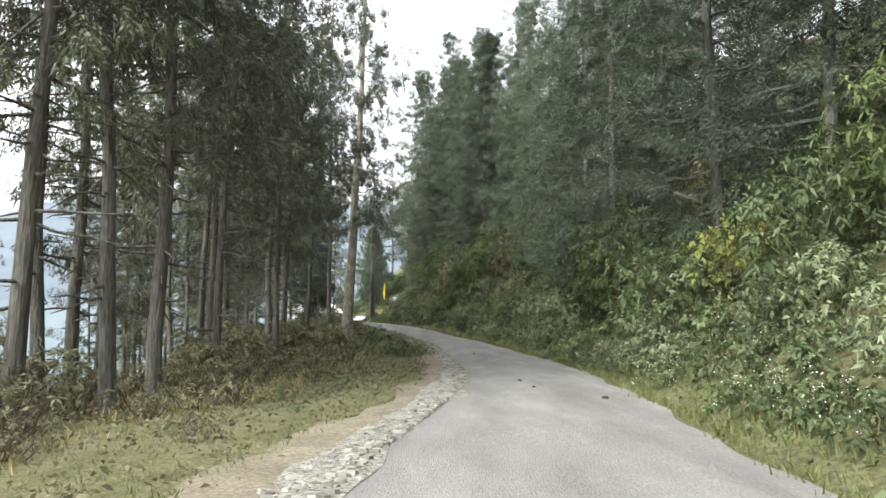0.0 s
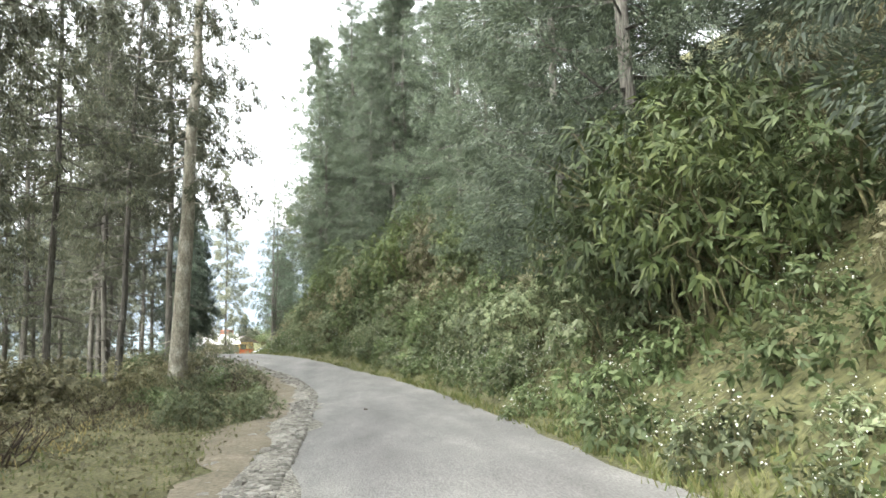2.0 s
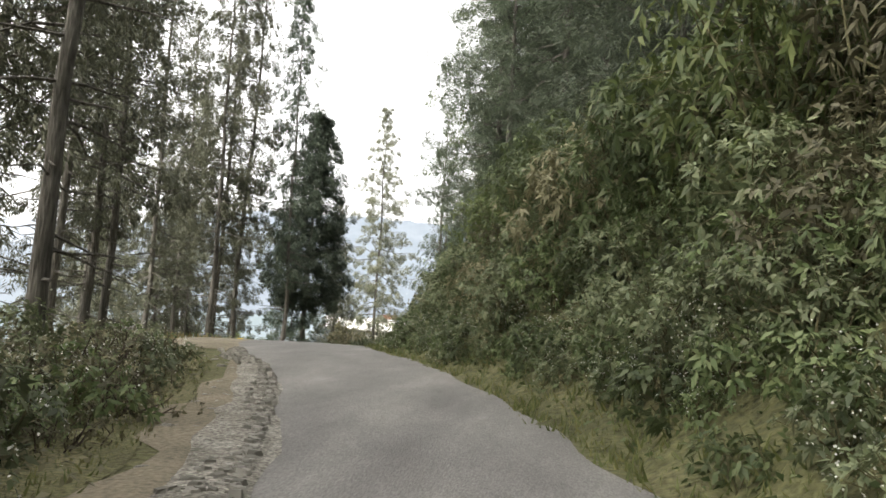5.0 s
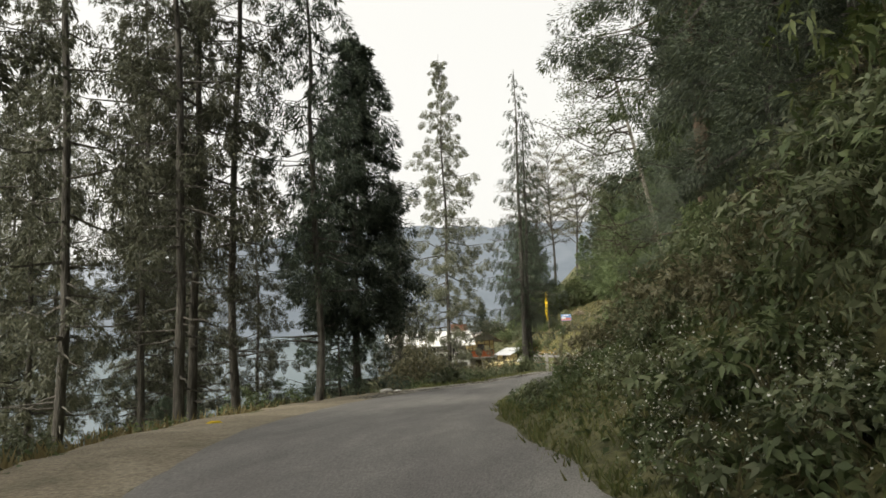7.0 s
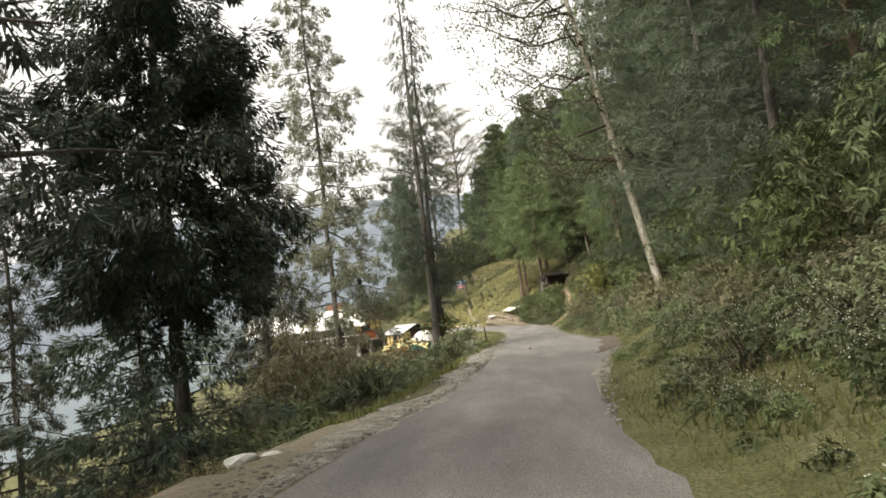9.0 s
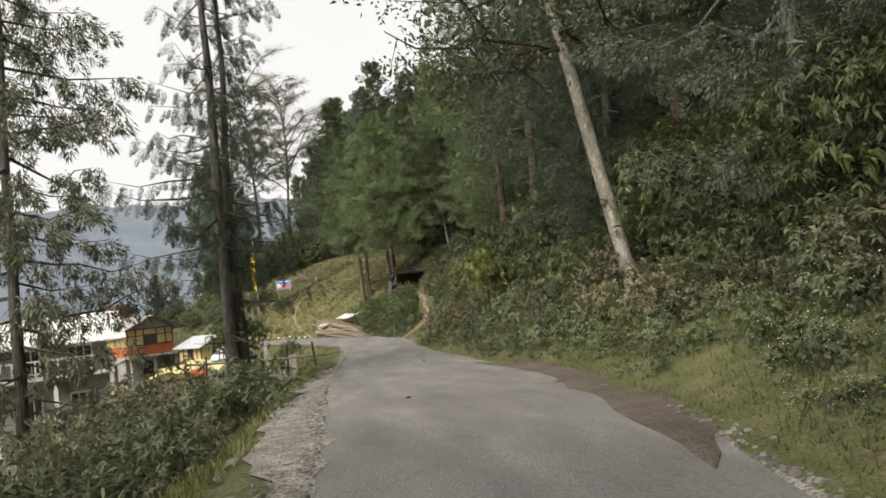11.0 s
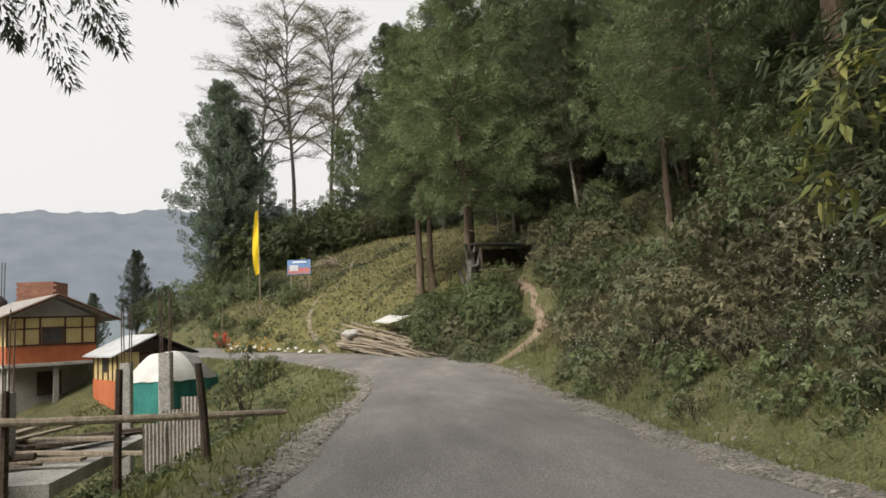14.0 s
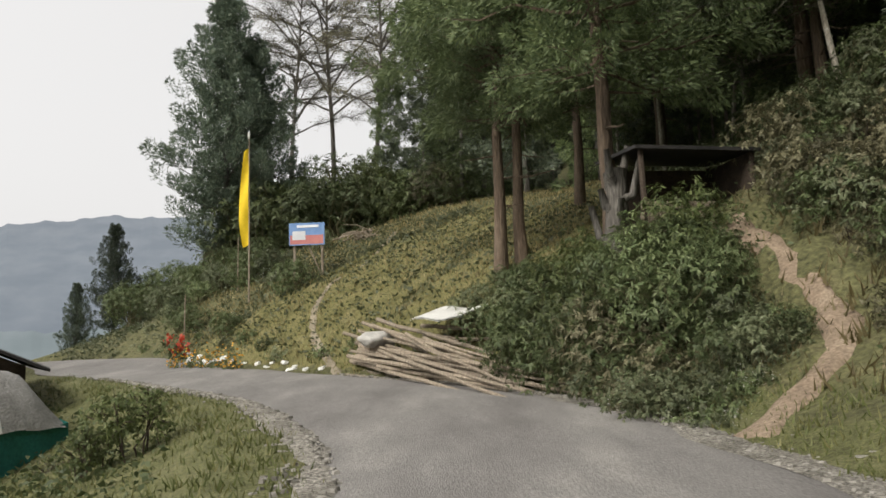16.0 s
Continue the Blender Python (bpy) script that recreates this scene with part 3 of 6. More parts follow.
SKIRT = [conifer("cedar", "low dense dark cedar bushy down to the ground", 76 + i, 5.6, 0.2, 2.3, 66, 2.6, (0.8, 0.26), 150, 0.12, (0.6, -0.3), BARK, CEDAR_DEEP, droop=0.7, girth=0.1, stubs=2, taper=0.7, wide=0.3) for i in range(2)]
LEGGY = conifer("cedar", "thin open cedar with level limbs and gaps between them", 71, 21.5, 2.4, 3.5, 104, 4.4, (0.62, 0.2), 120, 0.115, (0.45, -0.7), BARK, CEDAR_DUSKY, droop=0.9, girth=0.14, stubs=16, wide=0.28)
TWIN = conifer("cedar", "twin-stemmed cedar with hanging dark foliage beside the houses", 72, 23.5, 5.2, 3.7, 60, 5.0, (0.6, 0.11), 280, 0.05, (0.35, -0.9), BARK, CEDAR_DARK, droop=1.3, girth=0.24, twin=True, stubs=16, wide=0.26, arms=((6.4, -10, 3.2), (4.2, -14, 3.4), (5.4, 2, 2.6), (7.2, -30, 3.0), (8.0, 150, 3.4), (6.2, 185, 3.2), (7.0, 215, 3.0)))
CYPRESS = conifer("cypress", "dense dark columnar cypress on the knoll", 73, 14.0, 0.5, 3.0, 150, 1.7, (1.1, 0.36), 190, 0.14, (0.4, 0.75), BARK, CEDAR_DEEP, droop=0.15, girth=0.2, limb_up=0.35, stubs=2, plume=True, hang=0.0, wide=0.36)
KNOLL = [conifer("cedar", "tall cedar with a clear reddish trunk above the knoll", 85 + i, 13.0, 4.0, 3.1, 84, 1.8, (1.1, 0.40), 320, 0.105, (0.75, 0.05), RED_BARK, CEDAR_GREEN, droop=0.5, girth=0.17, stubs=12, limb_up=0.12, plume=True, wide=0.32) for i in range(2)]
CLIFF = [conifer("cedar", "tall hillside cedar with a clear trunk and dark hanging crown", 80 + i, 22, 4.2, 3.8, 94, 1.9, (1.1, 0.36), 270, 0.11, (0.6, -0.4), RED_BARK, CEDAR_DARK if i else CEDAR_GREEN, droop=0.8, girth=0.21, stubs=8, wide=0.3) for i in range(2)]


def bare_tree(name, label, seed, tall, spread, bark, buds, lean=0.0):
    """A tall tree with a clear trunk, rising limbs that level off, and thin tiers of small leaves."""
    r = np.random.default_rng(seed)
    tree = thing(name, label, "tree")
    wood, twig, tips = Solid(), Solid(), []
    z = np.linspace(-0.5, tall, 14)
    line = np.stack([lean * z + 0.25 * np.sin(z * 0.3), 0.2 * np.cos(z * 0.25), z], 1)
    wood.tube(line, (0.04 + 0.0087 * tall) * (1 - 0.85 * np.clip(z / tall, 0, 1)), 8)
    for i in range(34):
        f = 0.42 + 0.58 * (i + r.uniform()) / 34
        zz = f * tall
        at = np.array([np.interp(zz, z, line[:, k]) for k in range(3)])
        a = i * 2.39996 + r.normal() * 0.3
        ln = spread * (0.5 + 0.4 * math.sin(math.pi * (0.2 + 0.8 * (f - 0.36) / 0.64))) * r.uniform(0.5, 1.3)
        t = np.linspace(0, 1, 7)[:, None]
        rise = ln * r.uniform(0.25, 0.95)
        pts = at + np.array([math.cos(a), math.sin(a), 0.0]) * ln * t + np.array([0, 0, 1.0]) * rise * np.sin(t * 1.75) + r.normal(size=(7, 3)) * ln * 0.035 * t
        twig.tube(pts, np.linspace(0.028 + 0.011 * ln, 0.012, 7), 4)
        for _ in range(int(8 + ln * 3)):
            u = r.uniform(0.3, 1)
            q = np.array([np.interp(u, t[:, 0], pts[:, k]) for k in range(3)])
            b = a + r.choice([-1, 1]) * r.uniform(0.3, 1.2)
            e = q + np.array([math.cos(b), math.sin(b), r.uniform(-0.05, 0.45)]) * ln * r.uniform(0.12, 0.34)
            twig.tube([q, (q + e) / 2 + r.normal(size=3) * 0.07, e], [0.02, 0.013, 0.007], 3)
            for _ in range(5):
                w = q + (e - q) * r.uniform(0.25, 1)
                g = w + r.normal(size=3) * [0.42, 0.42, 0.14] + [0, 0, 0.08]
                twig.tube([w, g], [0.009, 0.004], 3)
                tips.append(g)
    tips = np.array(tips)
    n = len(tips) * 8
    p = np.repeat(tips, 8, 0) + r.normal(size=(n, 3)) * [0.20, 0.20, 0.07]
    link("trunk", wood.mesh("trunk", True), bark, tree)
    link("branchwork", twig.mesh("branchwork"), bark, tree, kind="stuff")
    link("crown", quad_mesh("crown", leaves(p, r.normal(size=(n, 3)) * [1, 1, 0.5], r.uniform(0.07, 0.14, n), r.uniform(0.035, 0.06, n), r)), buds, tree, kind="stuff")
    return tree


# valley side, first stretch: a close stand of tall cedars
BIG = conifer("cedar", "tall cedar with a thick pale trunk and long drooping limbs", 19, 23, 6.0, 4.0, 66, 3.2, (0.85, 0.19), 150, 0.12, (0.45, -0.8), PALE_BARK, CEDAR_DUSKY, wide=0.28, droop=1.2, girth=0.27, stubs=12, lean=0.03)
plant(BIG, -4.7, 36.7, 1.0, 0)
spots = [(-5.6, 9.8), (-4.9, 10.9), (-5.0, 13.2), (-6.6, 12.4), (-7.6, 15.5), (-5.4, 17.6), (-8.6, 18.5), (-6.7, 20.8), (-5.2, 23.5), (-8.0, 24.5), (-9.8, 21.5), (-6.3, 27.5),
         (-9.0, 28.8), (-6.9, 32.5), (-9.6, 33.5), (-7.2, 38.2), (-10.2, 39), (-6.4, 42.5), (-9.4, 44)]
for i, (x, y) in enumerate(spots):
    plant(SPARSE[i % 4], x, y, rng.uniform(0.85, 1.1), tilt=(rng.uniform(-2, 2), rng.uniform(-2, 2)))
for i in range(22):
    x, y = rng.uniform(-22, -9.5), rng.uniform(3, 50)
    plant(SPARSE[(i + 1) % 4], x, y, rng.uniform(0.75, 1.05), tilt=(rng.uniform(-2, 2), rng.uniform(-2, 2)))
# valley side, round the bend
for i, (x, y, k) in enumerate([(-12.4, 52.5, 1.0), (-11.4, 49.5, 0.9), (-15.2, 60.5, 0.95), (-16.6, 65, 0.9), (-18.6, 70.5, 0.92), (-20.5, 74, 0.9), (-19, 62, 0.85), (-22, 68, 0.9), (-14.6, 47, 1.0), (-24, 80, 0.8)]):
    plant(SPARSE[i % 4], x, y, k)
plant(conifer("cedar", "slender dark cedar with a clear thin trunk beside the road", 77, 16, 2.8, 1.3, 80, 2.8, (0.7, 0.22), 130, 0.13, (0.4, -0.8), BARK, CEDAR_DEEP, droop=1.0, girth=0.09, stubs=14, taper=0.6), -10.9, 63.7, 1.0)
for i, (x, y, k) in enumerate([(-19.5, 64.5, 0.8), (-21.0, 71.5, 0.85), (-20.0, 79.0, 0.8), (-23.0, 76.5, 0.85), (-22.5, 67.0, 0.8)]):
    plant(LEGGY, x, y, k, label="young open cedar leafy down to the slope")
for x, y, k in [(-10.6, 45.8, 0.95), (-14.8, 53.6, 1.0), (-12.2, 53.0, 1.0)]:
    plant(SPARSE[rng.integers(0, 4)], x, y, k)
for i, (x, y, k) in enumerate([(-12.9, 61.2, 0.95), (-13.4, 62.6, 0.9), (-13.1, 64.0, 0.9)]):
    plant(SPARSE[i], x, y, k)
plant(DARK_TREE, -12.9, 73.0, 1.0)
for i, (x, y, k) in enumerate([(-13.7, 72.8, 1.0), (-17.2, 68.0, 0.7), (-19.0, 73.5, 0.8), (-16.0, 77.5, 0.6)]):
    plant(SKIRT[i % 2], x, y, k, sink=0.3)
SLIM = conifer("cedar", "narrow drooping cedar on the valley slope", 74, 12.5, 1.2, 1.7, 104, 4.6, (0.6, 0.2), 110, 0.115, (0.4, -0.75), BARK, CEDAR_DUSKY, droop=1.0, girth=0.13, stubs=6)
plant(SLIM, -13.9, 82.2, 1.05)
plant(LEGGY, -13.6, 92.4, 1.12, 40)
plant(TWIN, -9.5, 99.4, 1.0, 28)
for x, y, k in [(-16, 88, 0.5), (-18.5, 84, 0.45), (-21, 96, 0.5)]:
    plant(SPARSE[0], x, y, k)

# hill side, first stretch: a wall of full cedars above the bank
for i, (x, y, k) in enumerate([(8.6, 10, 0.95), (6.3, 16.4, 0.9), (9.4, 20.5, 1.05), (6.0, 24.6, 0.92), (9.0, 29.5, 1.0), (6.6, 33.5, 0.9), (8.4, 37, 1.0), (4.9, 40.8, 0.8), (7.6, 45, 0.5), (3.4, 47.5, 0.8), (5.2, 51, 0.6), (1.6, 52.5, 0.6),
                               (3.6, 56, 0.8), (0.4, 58.5, 0.8), (11.5, 14, 1.1), (12, 26, 1.1), (11, 34, 1.1), (10.5, 42, 1.05), (8.5, 50, 0.55), (10, 4, 1.0), (8, -2, 0.9), (2.8, 47.2, 0.8), (5.4, 37.4, 0.6), (6.6, 12.2, 0.75), (6.2, 30.2, 0.85)]):
    plant(FULL[i % 3], x, y, k)
# hill side, past the bend
for i, (x, y, k) in enumerate([(-1.7, 63.0, 0.95), (1.8, 69.5, 1.0), (2.4, 77, 0.9), (3.4, 84.5, 1.0), (3.6, 92.5, 0.95), (4.6, 99, 1.0), (6.2, 109.5, 0.8), (3.1, 103.9, 1.1), (2.6, 107.0, 1.0)]):
    plant(CLIFF[i % 2], x, y, k)
for i, (x, y, k) in enumerate([(1.4, 60, 0.9), (3.0, 65, 1.0), (4.8, 73, 1.0), (4.4, 80, 0.95), (5.4, 87.5, 1.0), (6.4, 95, 1.0), (7.6, 102, 1.0), (1.7, 93, 0.9), (1.4, 84.6, 0.9), (0.5, 78.2, 0.85), (1.9, 72.3, 0.9), (0.5, 67.3, 0.85), (3.0, 97.5, 0.9), (8.5, 70, 1.05), (9.5, 82, 1.1), (10, 93, 1.05), (11, 104, 1.05), (9, 113, 0.9), (12, 120, 0.9)]):
    plant(FULL[i % 3], x, y, k)
# the grove above the grassy knoll
for i, (x, y, k) in enumerate([(-2.4, 128.6, 0.95), (-1.9, 128.9, 0.9), (-0.9, 124.2, 1.05), (2.5, 131, 1.0), (0.8, 134, 1.0), (4.5, 127, 1.1)]):
    plant(KNOLL[i % 2], x, y, k)
for i, (x, y, k) in enumerate([(-6.0, 151.5, 0.62), (-4.2, 149.0, 0.72), (-2.4, 146.5, 0.82), (-0.9, 149.5, 0.95), (0.6, 145.0, 0.95), (2.6, 148.5, 1.0), (3.6, 142.5, 0.9), (5.6, 147, 1.0),
                               (6.2, 138.5, 0.85), (8.4, 143, 0.95), (4.0, 136.5, 0.7), (8.6, 134, 0.8), (7.0, 129.5, 0.7), (6.6, 123.5, 0.62), (7.2, 117, 0.62), (10.5, 126, 0.8), (10.5, 138, 0.9)]):
    plant(HILL[i % 3], x, y, k)
for i in range(150):
    x, y, k = rng.uniform(-4, 36), rng.uniform(152, 225), rng.uniform(0.6, 0.95)
    if i < 34:
        x, y, k = rng.uniform(11, 28), rng.uniform(104, 152), rng.uniform(0.6, 0.95)
    plant(HILL[i % 3], x, y, k)
plant(CYPRESS, -14.2, 147.5, 1.08, stretch=0.93)
plant(CYPRESS, -13.2, 148.4, 0.95, stretch=0.88)
plant(CYPRESS, -20.8, 150, 0.42)
plant(CYPRESS, -26.5, 158, 0.36)
ALDER = bare_tree("alder", "tall bare alder with fine level branches", 90, 23, 6.6, BARK, LEAF_BROWN)
plant(ALDER, -11.3, 166, 1.06, 30)
plant(ALDER, -7.2, 160, 0.92, 160)
plant(ALDER, -13.9, 163, 0.88, 250, tilt=(0, -5))

# thin pale saplings in the shade of the slope
SAPLING = bare_tree("sapling", "thin pale-barked sapling in the shade of the slope", 94, 7.0, 1.5, PALE_BARK, LEAF_MID)
for _ in range(26):
    x, y = rng.uniform(1.5, 11), rng.uniform(122, 140)
    plant(SAPLING, x, y, rng.uniform(0.55, 1.0), tilt=(rng.normal() * 4, rng.normal() * 4))

# ---- road edges ----
S_AT = lambda y: int(np.argmin(np.abs(ROAD[:, 1] - y)))


def edge_strip(name, side, lo, hi, y0, y1, material, label, rise=0.0):
    """A ragged strip beside the asphalt that follows the ground."""
    rows, n = ROAD[S_AT(y0) : S_AT(y1)], HEAD[S_AT(y0) : S_AT(y1)]
    r = np.random.default_rng(int(y0 * 7 + lo * 10 + 500))
    v, cols, k = [], 6 + int(4 * max(0, hi - lo - 3)), len(rows)
    edge = np.convolve(r.normal(size=k + 8), np.hanning(9) / 3, "same")[4 : k + 4] + r.normal(size=k) * 0.3
    rim = np.abs(np.convolve(r.normal(size=k + 4), np.hanning(5) / 2, "same")[2 : k + 2])
    for i, (q, h) in enumerate(zip(rows, n)):
        fade = min(1.0, i / 8, (k - 1 - i) / 8)
        for j in range(cols):
            f = j / (cols - 1)
            o = (q[3] / 2 + lo - 0.17 * rim[i] * fade * (1 - f) + (hi - lo) * f * (fade * max(0.3, 1 + 0.5 * edge[i]))) * side
            v.append((q[0] + h[1] * o, q[1] - h[0] * o))
    v = np.array(v)
    z = land(v[:, 0], v[:, 1]) + 0.018 + rise + 0.02 * np.sin(np.tile(np.linspace(0, math.pi, cols), k))
    f = [(i * cols + j, i * cols + j + 1, (i + 1) * cols + j + 1, (i + 1) * cols + j) for i in range(k - 1) for j in range(cols - 1)]
    me = bpy.data.meshes.new(name)
    me.from_pydata(np.c_[v, z].tolist(), [], f)
    me.shade_smooth()
    return tagged(link(name, me, material), label, "road shoulder", kind="structure")


MOSS = surface("mossy_turf", [(0.3, (0.078, 0.083, 0.034)), (0.5, (0.118, 0.122, 0.05)), (0.7, (0.16, 0.155, 0.078))], 1.6, 30, 0.95, 0.8, grain=0.5)
DRY_TURF = surface("dry_turf", [(0.3, (0.085, 0.082, 0.04)), (0.5, (0.13, 0.125, 0.06)), (0.7, (0.185, 0.165, 0.095))], 1.6, 30, 0.95, 0.8, grain=0.5)
edge_strip("verge_east_turf", 1, -0.05, 1.4, 60, 90, MOSS, "short mossy grass verge below the bank", 0.004)
edge_strip("verge_west_turf", -1, 0.9, 3.2, -8, 48, DRY_TURF, "thin dry turf under the trees", -0.004)
edge_strip("verge_east_north_turf", 1, 0.0, 0.9, 88, 124, MOSS, "short grass verge below the bank", -0.004)
edge_strip("verge_north_turf", -1, 0.05, 5.0, 99, 130, MOSS, "grassy slope inside the bend", -0.004)
edge_strip("shoulder_west_dirt", -1, 0.3, 0.95, -8, 47, DIRT, "trodden tan dirt beside the asphalt")
WEST_GRAVEL = edge_strip("shoulder_west_gravel", -1, -0.12, 0.36, -8, 49, GRAVEL, "broken pale stone edging of the asphalt", 0.008)
edge_strip("shoulder_bend_dirt", -1, -0.1, 2.1, 47, 73, DIRT, "bare reddish dirt on the outside of the bend")
MID_GRAVEL = edge_strip("shoulder_mid_gravel", -1, -0.12, 0.6, 64, 104, GRAVEL, "grey gravel along the road's edge", 0.008)
NORTH_GRAVEL = edge_strip("shoulder_north_gravel", -1, -0.15, 0.12, 101, 129, GRAVEL, "pale gravel round the inside of the bend", 0.008)
edge_strip("shoulder_east_gravel", 1, -0.15, 0.1, 70, 80, GRAVEL, "broken asphalt rim with loose stones")
KNOLL_TURF = surface("knoll_turf", [(0.3, (0.11, 0.105, 0.04)), (0.5, (0.165, 0.155, 0.06)), (0.7, (0.225, 0.20, 0.095))], 1.2, 26, 0.95, 0.8, grain=0.5)
edge_strip("verge_knoll_turf", 1, 0.5, 14.0, 123.5, 132.5, KNOLL_TURF, "short yellow-green turf on the terraced knoll", 0.02)
DARK_DIRT = surface("dark_dirt", [(0.3, (0.08, 0.066, 0.053)), (0.55, (0.12, 0.098, 0.08)), (0.75, (0.17, 0.14, 0.116))], 1.2, 30, 0.95, 0.6, grain=0.4)
edge_strip("shoulder_layby_dirt", 1, -0.5, 0.5, 79, 95, DARK_DIRT, "reddish dirt where the lane widens", 0.012)
EAST_GRAVEL = edge_strip("shoulder_east_north_gravel", 1, -0.15, 0.25, 97, 126, GRAVEL, "loose gravel below the bank", 0.006)


def chip_mesh(seed):
    r = np.random.default_rng(seed)
    bm = bmesh.new()
    k = 6
    low = [bm.verts.new((math.cos(6.283 * i / k) * r.uniform(0.7, 1.1), math.sin(6.283 * i / k) * r.uniform(0.7, 1.1), -0.4)) for i in range(k)]
    top = [bm.verts.new((v.co.x * 0.78 + r.normal() * 0.05, v.co.y * 0.78 + r.normal() * 0.05, 0.35 + r.normal() * 0.08)) for v in low]
    bm.faces.new(top)
    for i in range(k):
        bm.faces.new((low[i], low[(i + 1) % k], top[(i + 1) % k], top[i]))
    me = bpy.data.meshes.new("stone")
    bm.to_mesh(me)
    bm.free()
    me.materials.append(STONE)
    return me


CHIPS = [chip_mesh(i) for i in range(6)]


def lay_stones(parent, side, y0, y1, lo, hi, count, size):
    for i in range(count):
        k = rng.integers(S_AT(y0), S_AT(y1))
        q, h = ROAD[k], HEAD[k]
        o = (q[3] / 2 + lo + (hi - lo) * rng.uniform() ** 1.4) * side
        x, y = q[0] + h[1] * o, q[1] - h[0] * o
        sz = size * rng.uniform(0.5, 1.5)
        ob = new("stone", CHIPS[i % 6])
        ob.parent = parent
        ob.matrix_basis = Matrix.LocRotScale((x, y, height(x, y) + 0.02), Euler((rng.normal() * 0.1, rng.normal() * 0.1, rng.uniform(0, 6))), (sz, sz * rng.uniform(0.6, 1), sz * 0.35))


# ---- shrubs and weeds ----
GREEN_STEM = surface("green_stem", [(0.3, (0.06, 0.06, 0.03)), (0.6, (0.11, 0.10, 0.05))], 8, 40, 0.8, 0.1)
L_SHRUB = "leafy green shrub with drooping lance leaves on the bank"
SHRUB = [broadleaf("shrub", L_SHRUB, 100 + i, 1.7, 1.15, 12, 2400, 0.12, GREEN_STEM, LEAF_MID) for i in range(2)]
SHRUB += [broadleaf("pale_shrub", "dusty pale-leaved shrub on the bank", 110, 1.5, 1.1, 12, 2400, 0.11, GREEN_STEM, LEAF_PALE)]
SHRUB += [broadleaf("dry_shrub", "shrub with dry brown and olive leaves on the bank", 111, 1.6, 1.1, 12, 2300, 0.115, GREEN_STEM, LEAF_BROWN)]
TALL = [broadleaf("tall_shrub", "tall many-stemmed shrub with hanging green leaves", 120 + i, 3.0, 1.7, 17, 4600, 0.165, GREEN_STEM, (LEAF_MID, LEAF_DEEP, LEAF_MID)[i], group="tall bank shrubs", droop=0.6, wide=0.27, lobes=9) for i in range(3)]
TALL += [broadleaf("tall_shrub", "tall shrub with dull brownish hanging leaves", 124, 2.8, 1.7, 17, 4400, 0.155, GREEN_STEM, LEAF_BROWN, group="tall bank shrubs", droop=0.7, wide=0.27, lobes=9)]
GOLD = broadleaf("tall_shrub", "shrub turning yellow-green above the bank", 130, 2.6, 1.4, 15, 4200, 0.125, GREEN_STEM, LEAF_YELLOW, group="tall bank shrubs", wide=0.36, lobes=8)
WEED = [broadleaf(("flowering_weed", "pale_weed")[i], "low weeds with small white flower heads", 140 + i, 0.75, 0.6, 9, 640, 0.10, GREEN_STEM, LEAF_PALE if i else LEAF_MID, category="weeds", group="roadside weeds", extra=("blossom", PETAL, 130, 0.025), wide=0.42) for i in range(2)]
WEED += [broadleaf("weed_clump", "low green roadside weeds", 150, 0.65, 0.65, 9, 720, 0.11, GREEN_STEM, LEAF_MID, category="weeds", group="roadside weeds", wide=0.42)]
DRY = [broadleaf(("dry_brush", "brown_weed")[i], "dry brown undergrowth below the cedars", 160 + i, 0.9, 0.8, 14, 640, 0.09, DARK_WOOD, LEAF_BROWN, category="undergrowth", group="forest undergrowth", wide=0.3, lobes=9) for i in range(2)]
BLADE = [broadleaf("broad_blade_plant", "clump of long arching green and brown blades", 170 + i, 1.1, 0.8, 7, 300, 0.5, GREEN_STEM, LEAF_PALE if i else LEAF_MID, category="plant", group="valley-side plants", wide=0.12, droop=0.2) for i in range(2)]


def off_road(y, side, away):
    k = S_AT(y)
    q, h = ROAD[k], HEAD[k]
    o = (q[3] / 2 + away) * side
    return q[0] + h[1] * o, q[1] - h[0] * o


def clear(x, y):
    """Keeps plants off the footpaths, the wood pile, the hut and the house."""
    if 112 < y < 119.5 and beside([x], [y])[0][0] > 0 and x < -0.1 + 0.13 * (y - 110):
        return False
    for cx, cy, rr in ((0.82, 120.3, 0.75), (0.8, 120.9, 0.7), (0.55, 119.5, 0.75), (0.1, 118.9, 0.7), (-0.5, 118.6, 0.7), (-1.1, 118.2, 0.9), (0.72, 122.2, 0.75), (0.72, 121.6, 0.75), (-4.2, 127, 2.6), (-7.3, 131, 0.8), (0.3, 123.6, 1.4), (-2.2, 124.4, 1.6)):
        if (x - cx) ** 2 + (y - cy) ** 2 < rr * rr:
            return False
    return True


def row(protos, side, y0, y1, gap, away, spread, lo, hi, sink=0.1):
    y = y0
    while y < y1:
        a = away + rng.normal() * spread
        x, yy = off_road(y, side, a)
        if clear(x, yy) and abs(beside([x], [yy])[0][0]) > ROAD[S_AT(y), 3] / 2 + 0.3:
            plant(protos[rng.integers(0, len(protos))], x, yy, rng.uniform(lo, hi), sink=sink, tilt=(rng.normal() * 6, rng.normal() * 6))
        y += gap * rng.uniform(0.7, 1.3)


